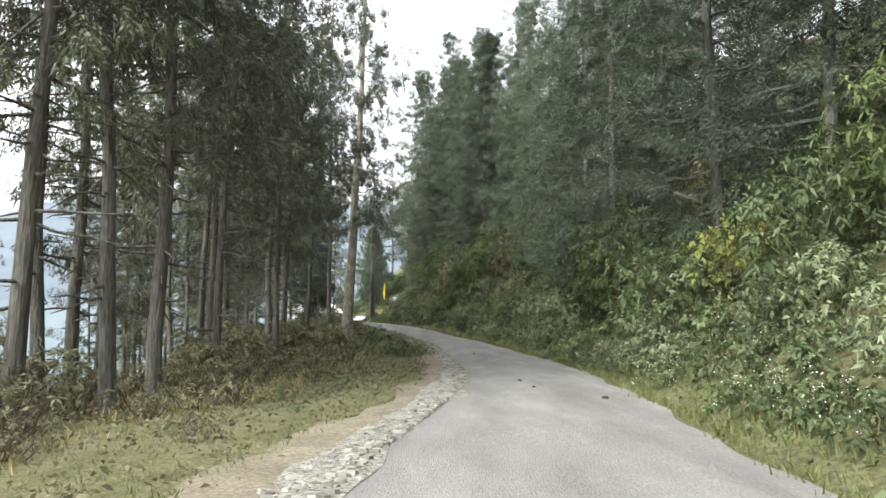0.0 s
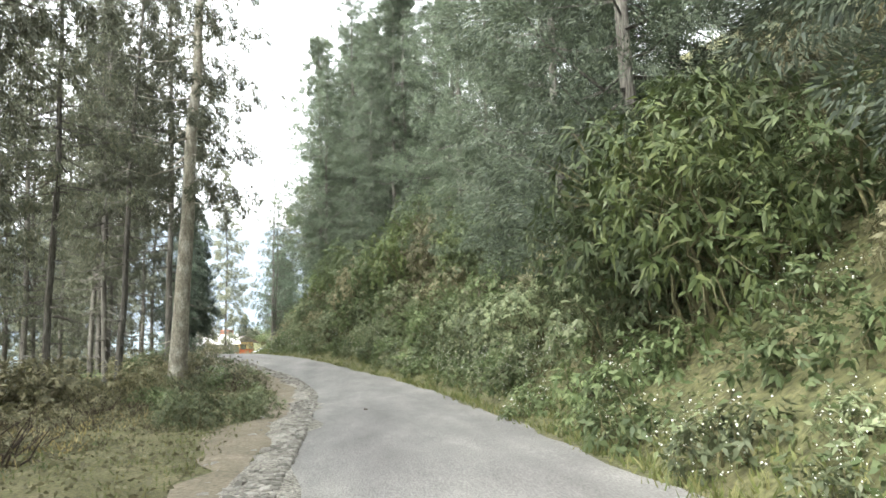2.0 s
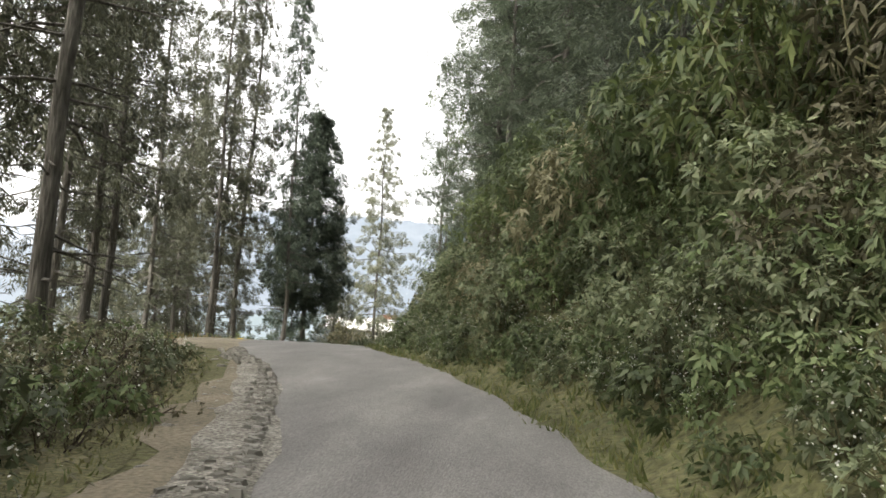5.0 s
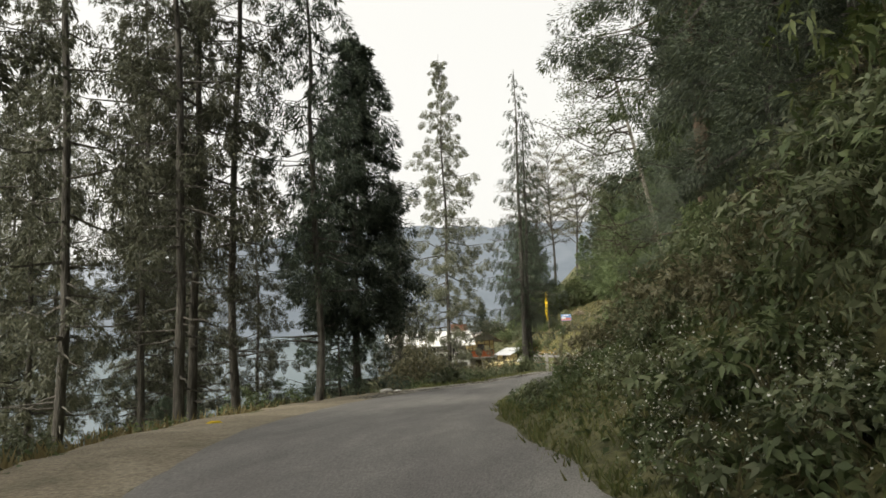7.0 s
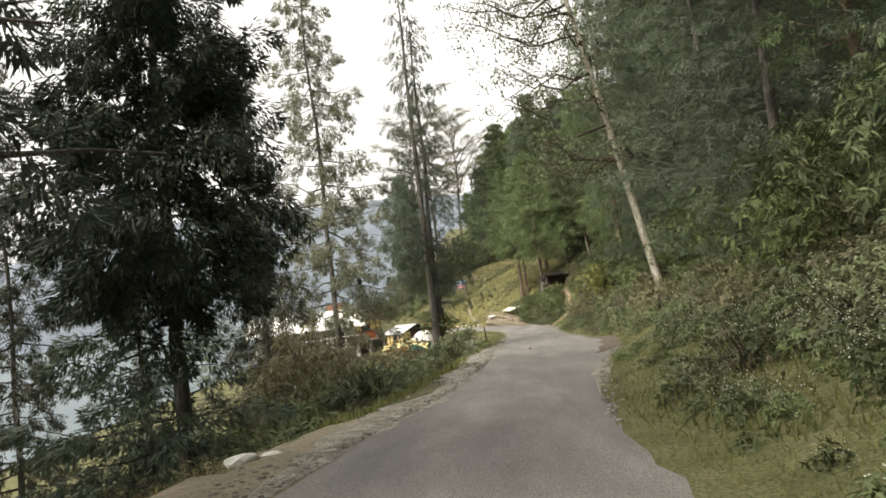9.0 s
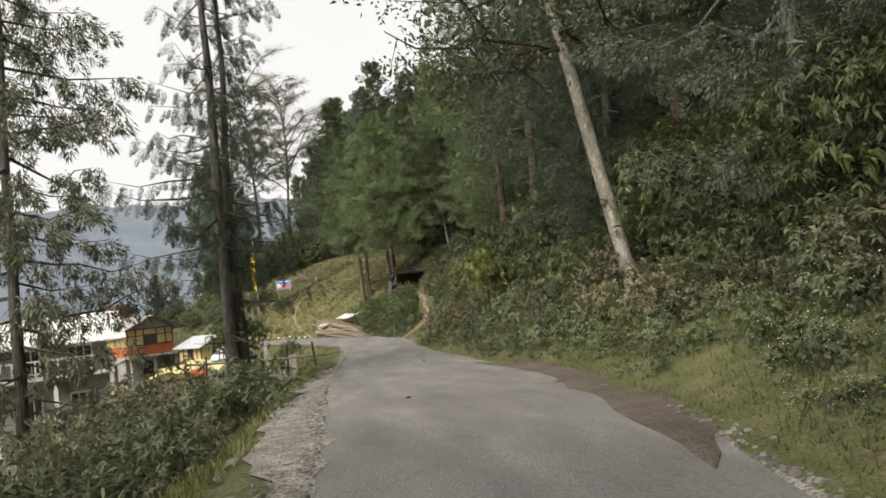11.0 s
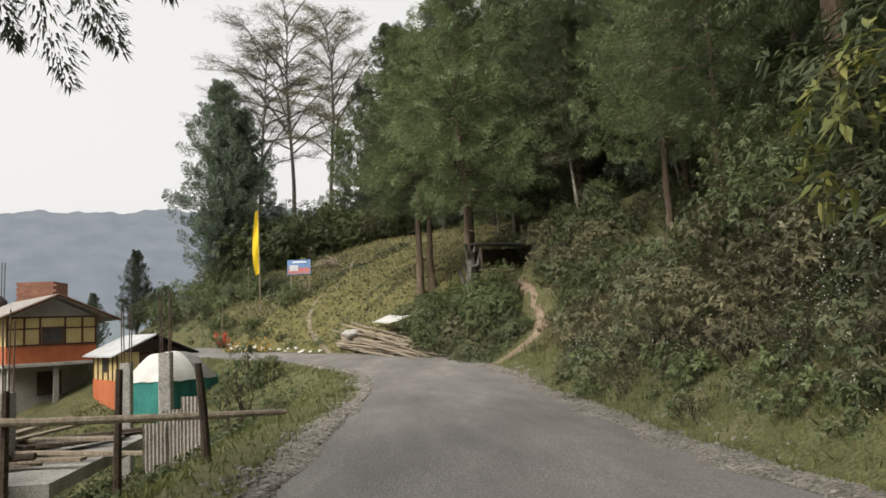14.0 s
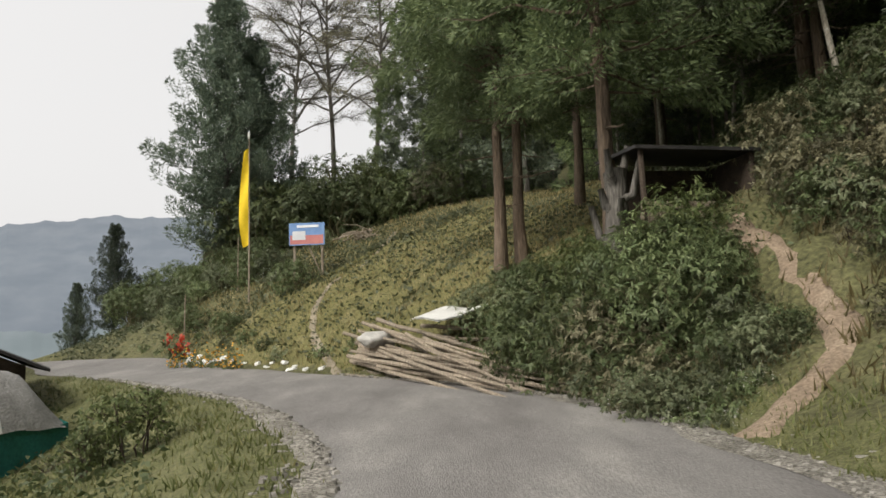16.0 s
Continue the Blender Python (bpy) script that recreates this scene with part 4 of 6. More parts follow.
row(WEED, 1, -4, 53, 0.75, 0.75, 0.18, 0.6, 1.0)
row(WEED + SHRUB[2:3], 1, -4, 53, 0.9, 1.5, 0.25, 0.7, 1.15)
row(SHRUB, 1, 2, 54, 1.5, 2.6, 0.4, 0.55, 1.2)
row(SHRUB[:2] + TALL[:2], 1, 2, 37, 2.3, 3.9, 0.5, 0.6, 1.1)
row(SHRUB[:2] + TALL[:2], 1, 43, 54, 2.3, 3.9, 0.5, 0.6, 1.1)
row(TALL, 1, 4, 53, 2.6, 5.4, 0.6, 0.7, 1.1)
row(TALL, 1, 36, 50, 1.5, 4.0, 0.5, 0.8, 1.15)
for x, y, k in [(5.2, 21.0, 1.0), (6.0, 22.4, 1.15), (5.0, 23.0, 0.85), (4.9, 14.8, 0.8), (3.3, 42.5, 1.2), (2.2, 44.6, 1.1), (3.9, 40.6, 1.1), (1.2, 46.6, 1.0), (4.6, 44.0, 1.3)]:
    plant(TALL[rng.integers(0, 4)], x, y, k, stretch=1.15, label="high leafy thicket of hanging lance leaves on the bank")
for i, (x, y, k) in enumerate([(-0.9, 55.6, 0.7), (-1.5, 57.6, 0.74), (0.0, 61.4, 0.85), (0.6, 54.5, 0.76)]):
    plant(FULL[2 * (i % 2)], x, y, k)
row(WEED, 1, 50, 64, 0.6, 0.9, 0.3, 0.4, 0.75)
row(WEED + SHRUB[2:], 1, 49, 63, 0.6, 2.0, 0.4, 0.45, 0.8)
row(SHRUB, 1, 49, 62, 0.8, 3.4, 0.5, 0.6, 0.95)
row(SHRUB[:2] + TALL, 1, 49, 62, 1.0, 5.0, 0.6, 0.6, 0.9)
row(TALL, 1, 44, 54, 1.9, 3.0, 0.4, 0.5, 0.95)
row(SHRUB, 1, 30, 52, 1.0, 1.7, 0.25, 0.7, 0.95)
row(SHRUB + WEED[2:], 1, 26, 50, 0.6, 2.5, 0.35, 0.6, 1.0)
row(WEED, 1, 26, 52, 0.5, 1.0, 0.2, 0.6, 1.0)
plant(GOLD, 5.6, 12.9, 0.85)
plant(TALL[0], 5.4, 10.2, 0.9)
plant(TALL[1], 6.4, 8.2, 0.9)
row(WEED, 1, 63, 86, 0.45, 1.0, 0.3, 0.3, 0.65)
row(WEED, 1, 63, 86, 0.55, 1.9, 0.35, 0.45, 0.85)
row(WEED + DRY[1:], 1, 62, 88, 0.5, 2.6, 0.5, 0.6, 1.0)
row(SHRUB[2:] + WEED, 1, 62, 90, 0.7, 3.6, 0.5, 0.6, 1.0)
row(WEED + SHRUB[2:] + DRY, 1, 60, 86, 0.6, 3.0, 0.5, 0.6, 1.0)
row(SHRUB, 1, 60, 100, 1.3, 4.6, 0.5, 0.8, 1.2)
row(TALL, 1, 60, 100, 2.2, 6.2, 0.6, 0.7, 1.0)
row(TALL[:3], 1, 66, 103, 1.3, 5.2, 0.6, 0.85, 1.25)
row(TALL[:3], 1, 84, 106, 1.6, 3.8, 0.5, 0.6, 0.9)
row(WEED + DRY, 1, 84, 117, 0.45, 0.8, 0.2, 0.35, 0.65)
row(WEED, 1, 86, 119, 0.75, 1.1, 0.25, 0.55, 0.9)
row(DRY + WEED[:2], 1, 90, 119, 0.5, 2.0, 0.5, 0.5, 0.9)
row(DRY + WEED, 1, 98, 121, 0.5, 3.4, 0.6, 0.5, 0.9)
row(DRY + WEED + SHRUB[3:], 1, 98, 122, 0.6, 5.0, 0.7, 0.5, 0.9)
row(DRY + SHRUB[2:], 1, 100, 124, 0.7, 7.0, 0.9, 0.5, 0.9)
row(WEED + SHRUB[2:], 1, 86, 119, 1.0, 1.9, 0.3, 0.7, 1.1)
row(SHRUB, 1, 86, 118, 1.4, 3.2, 0.4, 0.75, 1.1)
row(TALL[:2] + SHRUB[:1], 1, 88, 112, 2.3, 4.6, 0.6, 0.75, 1.05)
row(DRY + WEED[:2], 1, 90, 117, 0.5, 1.5, 0.3, 0.6, 1.0)
for _ in range(90):
    x, y = off_road(rng.uniform(100, 117.5), 1, rng.uniform(0.9, 2.8))
    plant((WEED + DRY)[rng.integers(0, 5)], x, y, rng.uniform(0.3, 0.55))
row(DRY + SHRUB[3:], 1, 92, 118, 0.7, 2.8, 0.5, 0.7, 1.1)
row(SHRUB + WEED, 1, 100, 124, 1.9, 9.0, 1.5, 0.6, 1.0)
row(TALL, 1, 104, 124, 1.5, 8.5, 1.0, 0.6, 0.95)
row(TALL + SHRUB[:2], 1, 104, 126, 1.6, 11.0, 1.2, 0.7, 1.0)
for i, (x, y, k) in enumerate([(5.2, 119.5, 0.8), (4.4, 114.5, 0.75), (6.8, 121.5, 0.85), (5.6, 109.0, 0.8), (7.5, 115.5, 0.9), (3.6, 124.8, 0.75)]):
    plant(KNOLL[i % 2], x, y, k)
plant(GOLD, 0.3, 101.2, 1.3, label="bright yellow-green bush above the bank")
plant(TALL[2], 1.2, 103.2, 1.2)
plant(TALL[0], 1.6, 98.6, 1.2)
plant(TALL[0], 2.6, 100.2, 1.15)
for _ in range(170):
    x, y = rng.uniform(1.4, 9), rng.uniform(105, 131)
    if clear(x, y):
        plant((DRY + SHRUB[2:] + WEED[:2] + SHRUB)[rng.integers(0, 10)], x, y, rng.uniform(0.5, 1.0))
# the thicket below the hut, and the knoll's foot
for x, y, k in [(-1.0, 122.6, 0.9), (-0.2, 122.3, 0.8), (-1.9, 123.3, 0.95), (-2.6, 124.8, 0.85), (-1.3, 123.9, 0.9), (-3.0, 126.4, 0.8), (-0.6, 121.2, 0.6), (-1.6, 121.9, 0.7), (-3.2, 128, 0.7), (-2.2, 126.2, 0.9)]:
    plant(SHRUB[rng.integers(0, 3)], x, y, k)
for x, y, k in [(-0.7, 121.6, 0.7), (-0.1, 121.5, 0.5), (-1.5, 122.2, 0.66), (-1.1, 122.5, 0.62), (-0.4, 122.1, 0.52), (-1.9, 123.0, 0.6), (-0.1, 121.9, 0.4), (-2.4, 124.2, 0.55)]:
    plant(TALL[rng.integers(0, 4)], x, y, k, label="dense leafy thicket bush below the hut")
for x, y, k in [(-1.5, 122.3, 0.8), (-1.0, 122.0, 0.85), (-0.45, 121.3, 0.75), (-0.1, 120.7, 0.5), (-0.6, 120.2, 0.55), (-0.1, 121.7, 0.6), (-0.4, 122.6, 0.7), (-1.2, 123.0, 0.85), (-1.1, 120.9, 0.6), (-1.5, 121.3, 0.6), (0.2, 119.9, 0.35), (-0.9, 119.9, 0.4), (-1.6, 120.6, 0.5)]:
    plant(SHRUB[rng.integers(0, 4)], x, y, k, label="leafy shrub of the thicket below the hut")
for x, y, k in [(-0.95, 122.8, 0.72), (-0.5, 122.7, 0.72), (-0.05, 122.65, 0.66), (-1.4, 122.5, 0.7), (-1.0, 125.2, 0.6), (-1.85, 126.5, 0.55), (-1.9, 124.4, 0.72), (-1.5, 124.4, 0.7), (-2.3, 125.3, 0.55), (-2.4, 127.4, 0.45)]:
    plant(TALL[rng.integers(0, 3)], x, y, k, label="dense leafy thicket bush below the hut")
for _ in range(70):
    x, y = rng.uniform(0.9, 2.6), rng.uniform(117, 123.5)
    if clear(x, y):
        plant((DRY + WEED + SHRUB[2:])[rng.integers(0, 7)], x, y, rng.uniform(0.4, 0.7))
for _ in range(45):
    x, y = rng.uniform(-1.9, 0.35), rng.uniform(118.7, 121.2)
    if (x - 0.55) ** 2 + (y - 119.5) ** 2 > 0.4 and (x - 0.1) ** 2 + (y - 118.9) ** 2 > 0.4 and (x + 0.5) ** 2 + (y - 118.6) ** 2 > 0.4:
        plant((WEED + SHRUB[2:3])[rng.integers(0, 4)], x, y, rng.uniform(0.35, 0.6))
for _ in range(120):
    x, y = rng.uniform(1.2, 4.2), rng.uniform(116, 125)
    if clear(x, y):
        plant((DRY + WEED[:2] + SHRUB[2:] + SHRUB)[rng.integers(0, 10)], x, y, rng.uniform(0.45, 0.85))
row(WEED, 1, 119.5, 136, 0.9, 0.9, 0.25, 0.4, 0.7)
# low growth on the knoll, left and right of the footpath
for _ in range(80):
    x, y = rng.uniform(-17, -8.2), rng.uniform(130.5, 150)
    if height(x, y) > 0.4:
        plant((WEED + SHRUB[:3])[rng.integers(0, 6)], x, y, rng.uniform(0.5, 1.0))
for _ in range(14):
    x, y = rng.uniform(-19, -13), rng.uniform(140, 158)
    plant(TALL[rng.integers(0, 4)], x, y, rng.uniform(0.6, 1.0))
for _ in range(16):
    x, y = rng.uniform(-9, -3), rng.uniform(146, 158)
    plant(TALL[rng.integers(0, 4)], x, y, rng.uniform(0.7, 1.2), label="grey-green bush below the alders")
for _ in range(16):
    x, y = rng.uniform(-12.2, -6.5), rng.uniform(145, 152)
    plant(TALL[rng.integers(0, 3)], x, y, rng.uniform(1.1, 1.65), label="high grey-green bush below the alders")
# valley side
row(DRY, -1, 2, 36, 0.8, 3.4, 0.5, 0.4, 0.8)
row(DRY + WEED[2:], -1, 2, 30, 0.65, 2.3, 0.4, 0.25, 0.5)
row(DRY + WEED[:2], -1, 33, 48, 0.55, 1.55, 0.2, 0.6, 1.0)
row(DRY + WEED[:2], -1, 34, 48, 0.6, 2.2, 0.25, 0.8, 1.25)
row(DRY, -1, 2, 40, 0.8, 4.7, 0.7, 0.7, 1.15)
row(DRY + SHRUB[3:], -1, 2, 44, 0.8, 6.4, 0.8, 0.9, 1.4)
for x, y, k in [(-1.3, 24.2, 0.5), (-0.7, 25.2, 0.42), (-1.8, 25.2, 0.5), (-0.8, 26.8, 0.45)]:
    plant(SHRUB[2], x, y, k * 1.1, label="pale green bush on the grassy verge")
row(WEED, -1, 27, 36, 0.9, 2.4, 0.3, 0.35, 0.6)
row(WEED[:2] + DRY, -1, 35, 48, 0.7, 2.4, 0.25, 0.8, 1.2)
row(SHRUB[:3] + WEED, -1, 28, 36, 1.6, 3.4, 0.4, 0.35, 0.55)
row(SHRUB[2:] + DRY + WEED, -1, 36, 50, 0.9, 3.4, 0.4, 0.7, 1.1)
row(SHRUB[2:] + DRY, -1, 44, 74, 1.0, 3.0, 0.4, 0.5, 0.8)
row(SHRUB, -1, 46, 76, 1.2, 4.4, 0.5, 0.7, 1.0)
row(TALL + SHRUB[3:], -1, 65, 77, 1.3, 3.7, 0.4, 0.42, 0.7)
row(TALL, -1, 66, 78, 1.6, 6.2, 0.6, 0.6, 0.95)
row(TALL, -1, 66, 80, 2.2, 8.6, 0.8, 0.7, 1.0)
row(DRY + WEED[2:], -1, 66, 100, 0.8, 1.9, 0.3, 0.5, 0.8)
row(SHRUB + BLADE, -1, 70, 98, 0.8, 2.9, 0.4, 0.6, 0.95)
row(SHRUB[2:] + BLADE + DRY, -1, 70, 98, 1.0, 4.2, 0.5, 0.7, 1.0)
row(SHRUB, -1, 86, 98, 1.4, 5.4, 0.5, 0.9, 1.2)
row(BLADE + SHRUB[2:3], -1, 74, 97, 1.0, 2.6, 0.5, 0.7, 1.1)
row(SHRUB + TALL[3:], -1, 76, 100, 1.0, 4.6, 0.9, 0.8, 1.3)
for x, y, k in [(-16.4, 102.3, 0.9), (-18.2, 102.6, 1.0), (-19.8, 102.2, 0.9), (-14.6, 102.4, 0.8), (-21.4, 103.0, 0.9)]:
    plant(TALL[rng.integers(0, 4)], x, y, k, label="tall dull shrub before the balcony of the house")
row(WEED[2:] + DRY, -1, 98, 128, 1.6, 2.2, 0.7, 0.3, 0.55)

# ---- grass ----


def blades(name, label, x, y, tall, material, seed):
    r = np.random.default_rng(seed)
    n = len(x)
    p = np.stack([x, y, land(x, y) - 0.01], 1)
    d = np.stack([r.normal(size=n) * 0.45, r.normal(size=n) * 0.45, np.ones(n)], 1)
    h = tall * r.uniform(0.45, 1.4, n)
    me = needle_mesh(name, p, d, h, h * 0.16 + 0.006, r)
    return tagged(link(name, me, material), label, "grass", kind="stuff")


def band(side, y0, y1, lo, hi, count, seed):
    r = np.random.default_rng(seed)
    k = r.integers(S_AT(y0), S_AT(y1), count)
    tuft = r.integers(0, max(1, count // 14), count)
    tr = np.random.default_rng(seed + 1)
    tk, to = tr.integers(S_AT(y0), S_AT(y1), count // 14 + 1), tr.uniform(lo, hi, count // 14 + 1)
    use = r.uniform(size=count) < 0.6
    k = np.where(use, tk[tuft], k)
    o = (ROAD[k, 3] / 2 + np.where(use, to[tuft] + r.normal(size=count) * 0.09, r.uniform(lo, hi, count))) * side
    along = r.normal(size=count) * 0.16
    return ROAD[k, 0] + HEAD[k, 1] * o + HEAD[k, 0] * along, ROAD[k, 1] - HEAD[k, 0] * o + HEAD[k, 1] * along


for j, (side, y0, y1, lo, hi, n, tall, mat) in enumerate([(1, -4, 62, 0.02, 0.7, 15000, 0.13, GRASS), (1, 51, 90, 0.05, 3.0, 28000, 0.11, GRASS), (1, 86, 128, 0.12, 1.5, 18000, 0.11, GRASS), (1, 100, 126, 1.3, 6.0, 12000, 0.2, DRY_GRASS),
                                                          (-1, -4, 47, 0.8, 3.2, 18000, 0.085, GRASS), (-1, -4, 47, 2.6, 7.5, 8000, 0.17, DRY_GRASS), (-1, 47, 72, 1.6, 3.4, 7000, 0.2, DRY_GRASS), (-1, 70, 104, 0.8, 2.4, 14000, 0.16, GRASS),
                                                          (-1, 98, 130, 0.05, 6.5, 36000, 0.11, GRASS)]):
    bx, by = band(side, y0, y1, lo, hi, n, 900 + 3 * j)
    blades("grass", "green roadside grass" if mat is GRASS else "dry yellowish grass", bx, by, tall, mat, 950 + j)
r9 = np.random.default_rng(77)
kx, ky = r9.uniform(-13, 3, 46000), r9.uniform(125.5, 146, 46000)
kd, kn = beside(kx, ky)
keep = (kd > ROAD[kn, 3] / 2 + 0.3)
half = r9.uniform(size=keep.sum()) < 0.5
blades("grass", "short dry grass on the knoll", kx[keep][half], ky[keep][half], 0.17, DRY_GRASS, 970)
blades("grass", "short green grass on the knoll", kx[keep][~half], ky[keep][~half], 0.15, GRASS, 971)

lay_stones(WEST_GRAVEL, -1, 3, 48, -0.05, 0.7, 295, 0.085)
lay_stones(MID_GRAVEL, -1, 66, 104, 0.0, 0.9, 150, 0.07)
lay_stones(NORTH_GRAVEL, -1, 101, 127, -0.2, 0.45, 150, 0.055)
lay_stones(EAST_GRAVEL, 1, 99, 125, -0.1, 0.6, 110, 0.06)



def rubble(name, label, side, y0, y1, lo, hi, count, size, seed):
    """Loose broken stone along the edge of the asphalt: low four-sided chips in one mesh."""
    r = np.random.default_rng(seed)
    k = r.integers(S_AT(y0), S_AT(y1), count)
    ragged = 0.55 + 0.3 * np.sin(k * 0.9 + 2 * np.sin(k * 0.23)) + 0.25 * np.sin(k * 0.31 + seed)
    o = (ROAD[k, 3] / 2 + lo + (hi - lo) * r.uniform(size=count) ** 1.5 * ragged) * side
    along = r.normal(size=count) * 0.3
    x, y = ROAD[k, 0] + HEAD[k, 1] * o + HEAD[k, 0] * along, ROAD[k, 1] - HEAD[k, 0] * o + HEAD[k, 1] * along
    z = land(x, y) + 0.03
    w, a = size * r.uniform(0.4, 1.5, count), r.uniform(0, 6.28, count)
    v = []
    for ring, up in ((1.0, -0.35), (0.68, 0.42)):
        for j in range(4):
            b = a + j * 1.5708 + r.normal(size=count) * 0.22
            v.append(np.stack([x + np.cos(b) * w * ring, y + np.sin(b) * w * ring * 0.75, z + w * (up + r.normal(size=count) * 0.08)], 1))
    v = np.stack(v, 1).reshape(-1, 3)
    q = np.array([(4, 5, 6, 7), (0, 1, 5, 4), (1, 2, 6, 5), (2, 3, 7, 6), (3, 0, 4, 7)])
    me = bpy.data.meshes.new(name)
    me.from_pydata(v.tolist(), [], (np.arange(count)[:, None, None] * 8 + q).reshape(-1, 4).tolist())
    return tagged(link(name, me, RUBBLE), label, "rubble", kind="stuff")


RUBBLE = foliage("broken_stone", (0.12, 0.113, 0.098), (0.20, 0.19, 0.168), (0.32, 0.305, 0.275), through_light=0.0, rough=0.95, spread=0.0)
rubble("rubble", "pale broken stone edging the asphalt", -1, 2, 49, -0.12, 0.36, 4600, 0.05, 501)
rubble("rubble", "grey gravel along the asphalt", -1, 64, 104, -0.12, 0.7, 3000, 0.035, 502)
rubble("rubble", "pale gravel round the bend", -1, 101, 129, -0.2, 0.4, 1900, 0.034, 503)
rubble("rubble", "loose gravel below the bank", 1, 97, 127, -0.15, 0.5, 1900, 0.032, 504)
rubble("rubble", "crumbled asphalt along the grass", 1, 68, 82, -0.12, 0.22, 380, 0.035, 505)

# ---- ground cover on the banks ----


def cover(name, label, side, y0, y1, lo, hi, count, leaf, material, seed):
    r = np.random.default_rng(seed)
    k = r.integers(S_AT(y0), S_AT(y1), count)
    o = (ROAD[k, 3] / 2 + r.uniform(lo, hi, count)) * side
    x, y = ROAD[k, 0] + HEAD[k, 1] * o + r.normal(size=count) * 0.2, ROAD[k, 1] - HEAD[k, 0] * o + r.normal(size=count) * 0.2
    ok = np.abs(beside(x, y)[0]) > ROAD[k, 3] / 2 + lo * 0.8
    ok &= ((x - 0.9) ** 2 + (y - 120.3) ** 2 > 0.9) & ((x - 0.2) ** 2 + (y - 119.2) ** 2 > 0.4)
    x, y = x[ok], y[ok]
    n = len(x)
    p = np.stack([x, y, land(x, y) + r.uniform(0, 0.16, n)], 1)
    d = r.normal(size=(n, 3)) * [1, 1, 0.5] + [0, 0, 0.45]
    size = leaf * r.uniform(0.5, 1.4, n)
    return tagged(link(name, quad_mesh(name, leaves(p, d, size, size * 0.5, r, 0.3)), material), label, "ground cover", kind="stuff")


cover("ground_cover", "low leafy creepers over the bank", 1, -4, 60, 0.35, 6.0, 45000, 0.085, LEAF_MID, 301)
cover("ground_cover", "low leafy creepers over the bank", 1, 58, 124, 1.7, 8.0, 45000, 0.085, LEAF_MID, 302)
cover("leaf_litter", "dry leaves on the forest floor", -1, 0, 48, 0.8, 11.0, 36000, 0.07, LEAF_BROWN, 303)
cover("leaf_litter", "dry leaves on the valley slope", -1, 46, 102, 1.9, 9.0, 20000, 0.09, LEAF_BROWN, 304)
cover("ground_cover", "green weeds over the valley slope", -1, 46, 102, 1.6, 9.0, 26000, 0.09, LEAF_MID, 305)
cover("ground_cover", "low green herbs and grass on the knoll", 1, 125, 140, 0.8, 12.0, 16000, 0.14, LEAF_PALE, 307)
cover("ground_cover", "low green herbs on the verge below the houses", -1, 98, 130, 1.5, 8.0, 14000, 0.11, LEAF_MID, 306)

# ---- leaning pale tree ----
rL = np.random.default_rng(41)
lean_tree = thing("leaning_tree", "tall leaning tree with pale blotched bark and airy leaves", "tree", m=pose(0.3, 89.5, height(0.3, 89.5)))
zz = np.linspace(-0.5, 17, 14)
lx = -0.148 * np.maximum(zz, 0) - 0.002 * np.maximum(zz, 0) ** 2
line = np.stack([lx, 0.15 * np.sin(zz * 0.3), zz], 1)
part("trunk", Solid().tube(line, 0.15 * (1 - 0.8 * np.clip(zz / 17, 0, 1)) + 0.03, 10), PALE_BARK, lean_tree, smooth=True)
twig, hubs = Solid(), []
for i in range(30):
    f = rL.uniform(5.5, 16.5)
    at = np.array([np.interp(f, zz, line[:, k]) for k in range(3)])
    a = rL.uniform(2.2, 4.4) if i % 4 else rL.uniform(0, 6.28)
    ln = rL.uniform(1.8, 5.2)
    end = at + [ln * math.cos(a), ln * math.sin(a) * 0.8, rL.uniform(-0.1, 0.6) * ln * 0.6]
    pts = bent(at, end, 6, 0.12 * ln, rL, 0.12 * ln * 0.5)
    twig.tube(pts, np.linspace(0.06, 0.014, 6), 5)
    for _ in range(14):
        t = rL.uniform(0.25, 1)
        q = np.array([np.interp(t, np.linspace(0, 1, 6), pts[:, k]) for k in range(3)])
        e = q + rL.normal(size=3) * [0.8, 0.8, 0.5]
        twig.tube([q, (q + e) / 2 + rL.normal(size=3) * 0.06, e], [0.016, 0.011, 0.006], 3)
        hubs.append(e)
link("branchwork", twig.mesh("branchwork"), DARK_WOOD, lean_tree, kind="stuff")
hubs = np.array(hubs)
n = 12000
p = hubs[rL.integers(0, len(hubs), n)] + rL.normal(size=(n, 3)) * [0.26, 0.26, 0.14]
link("crown", quad_mesh("crown", leaves(p, rL.normal(size=(n, 3)) - [0, 0, 0.4], rL.uniform(0.10, 0.2, n), rL.uniform(0.05, 0.09, n), rL)), LEAF_PALE, lean_tree, kind="stuff")

# ---- footpaths ----


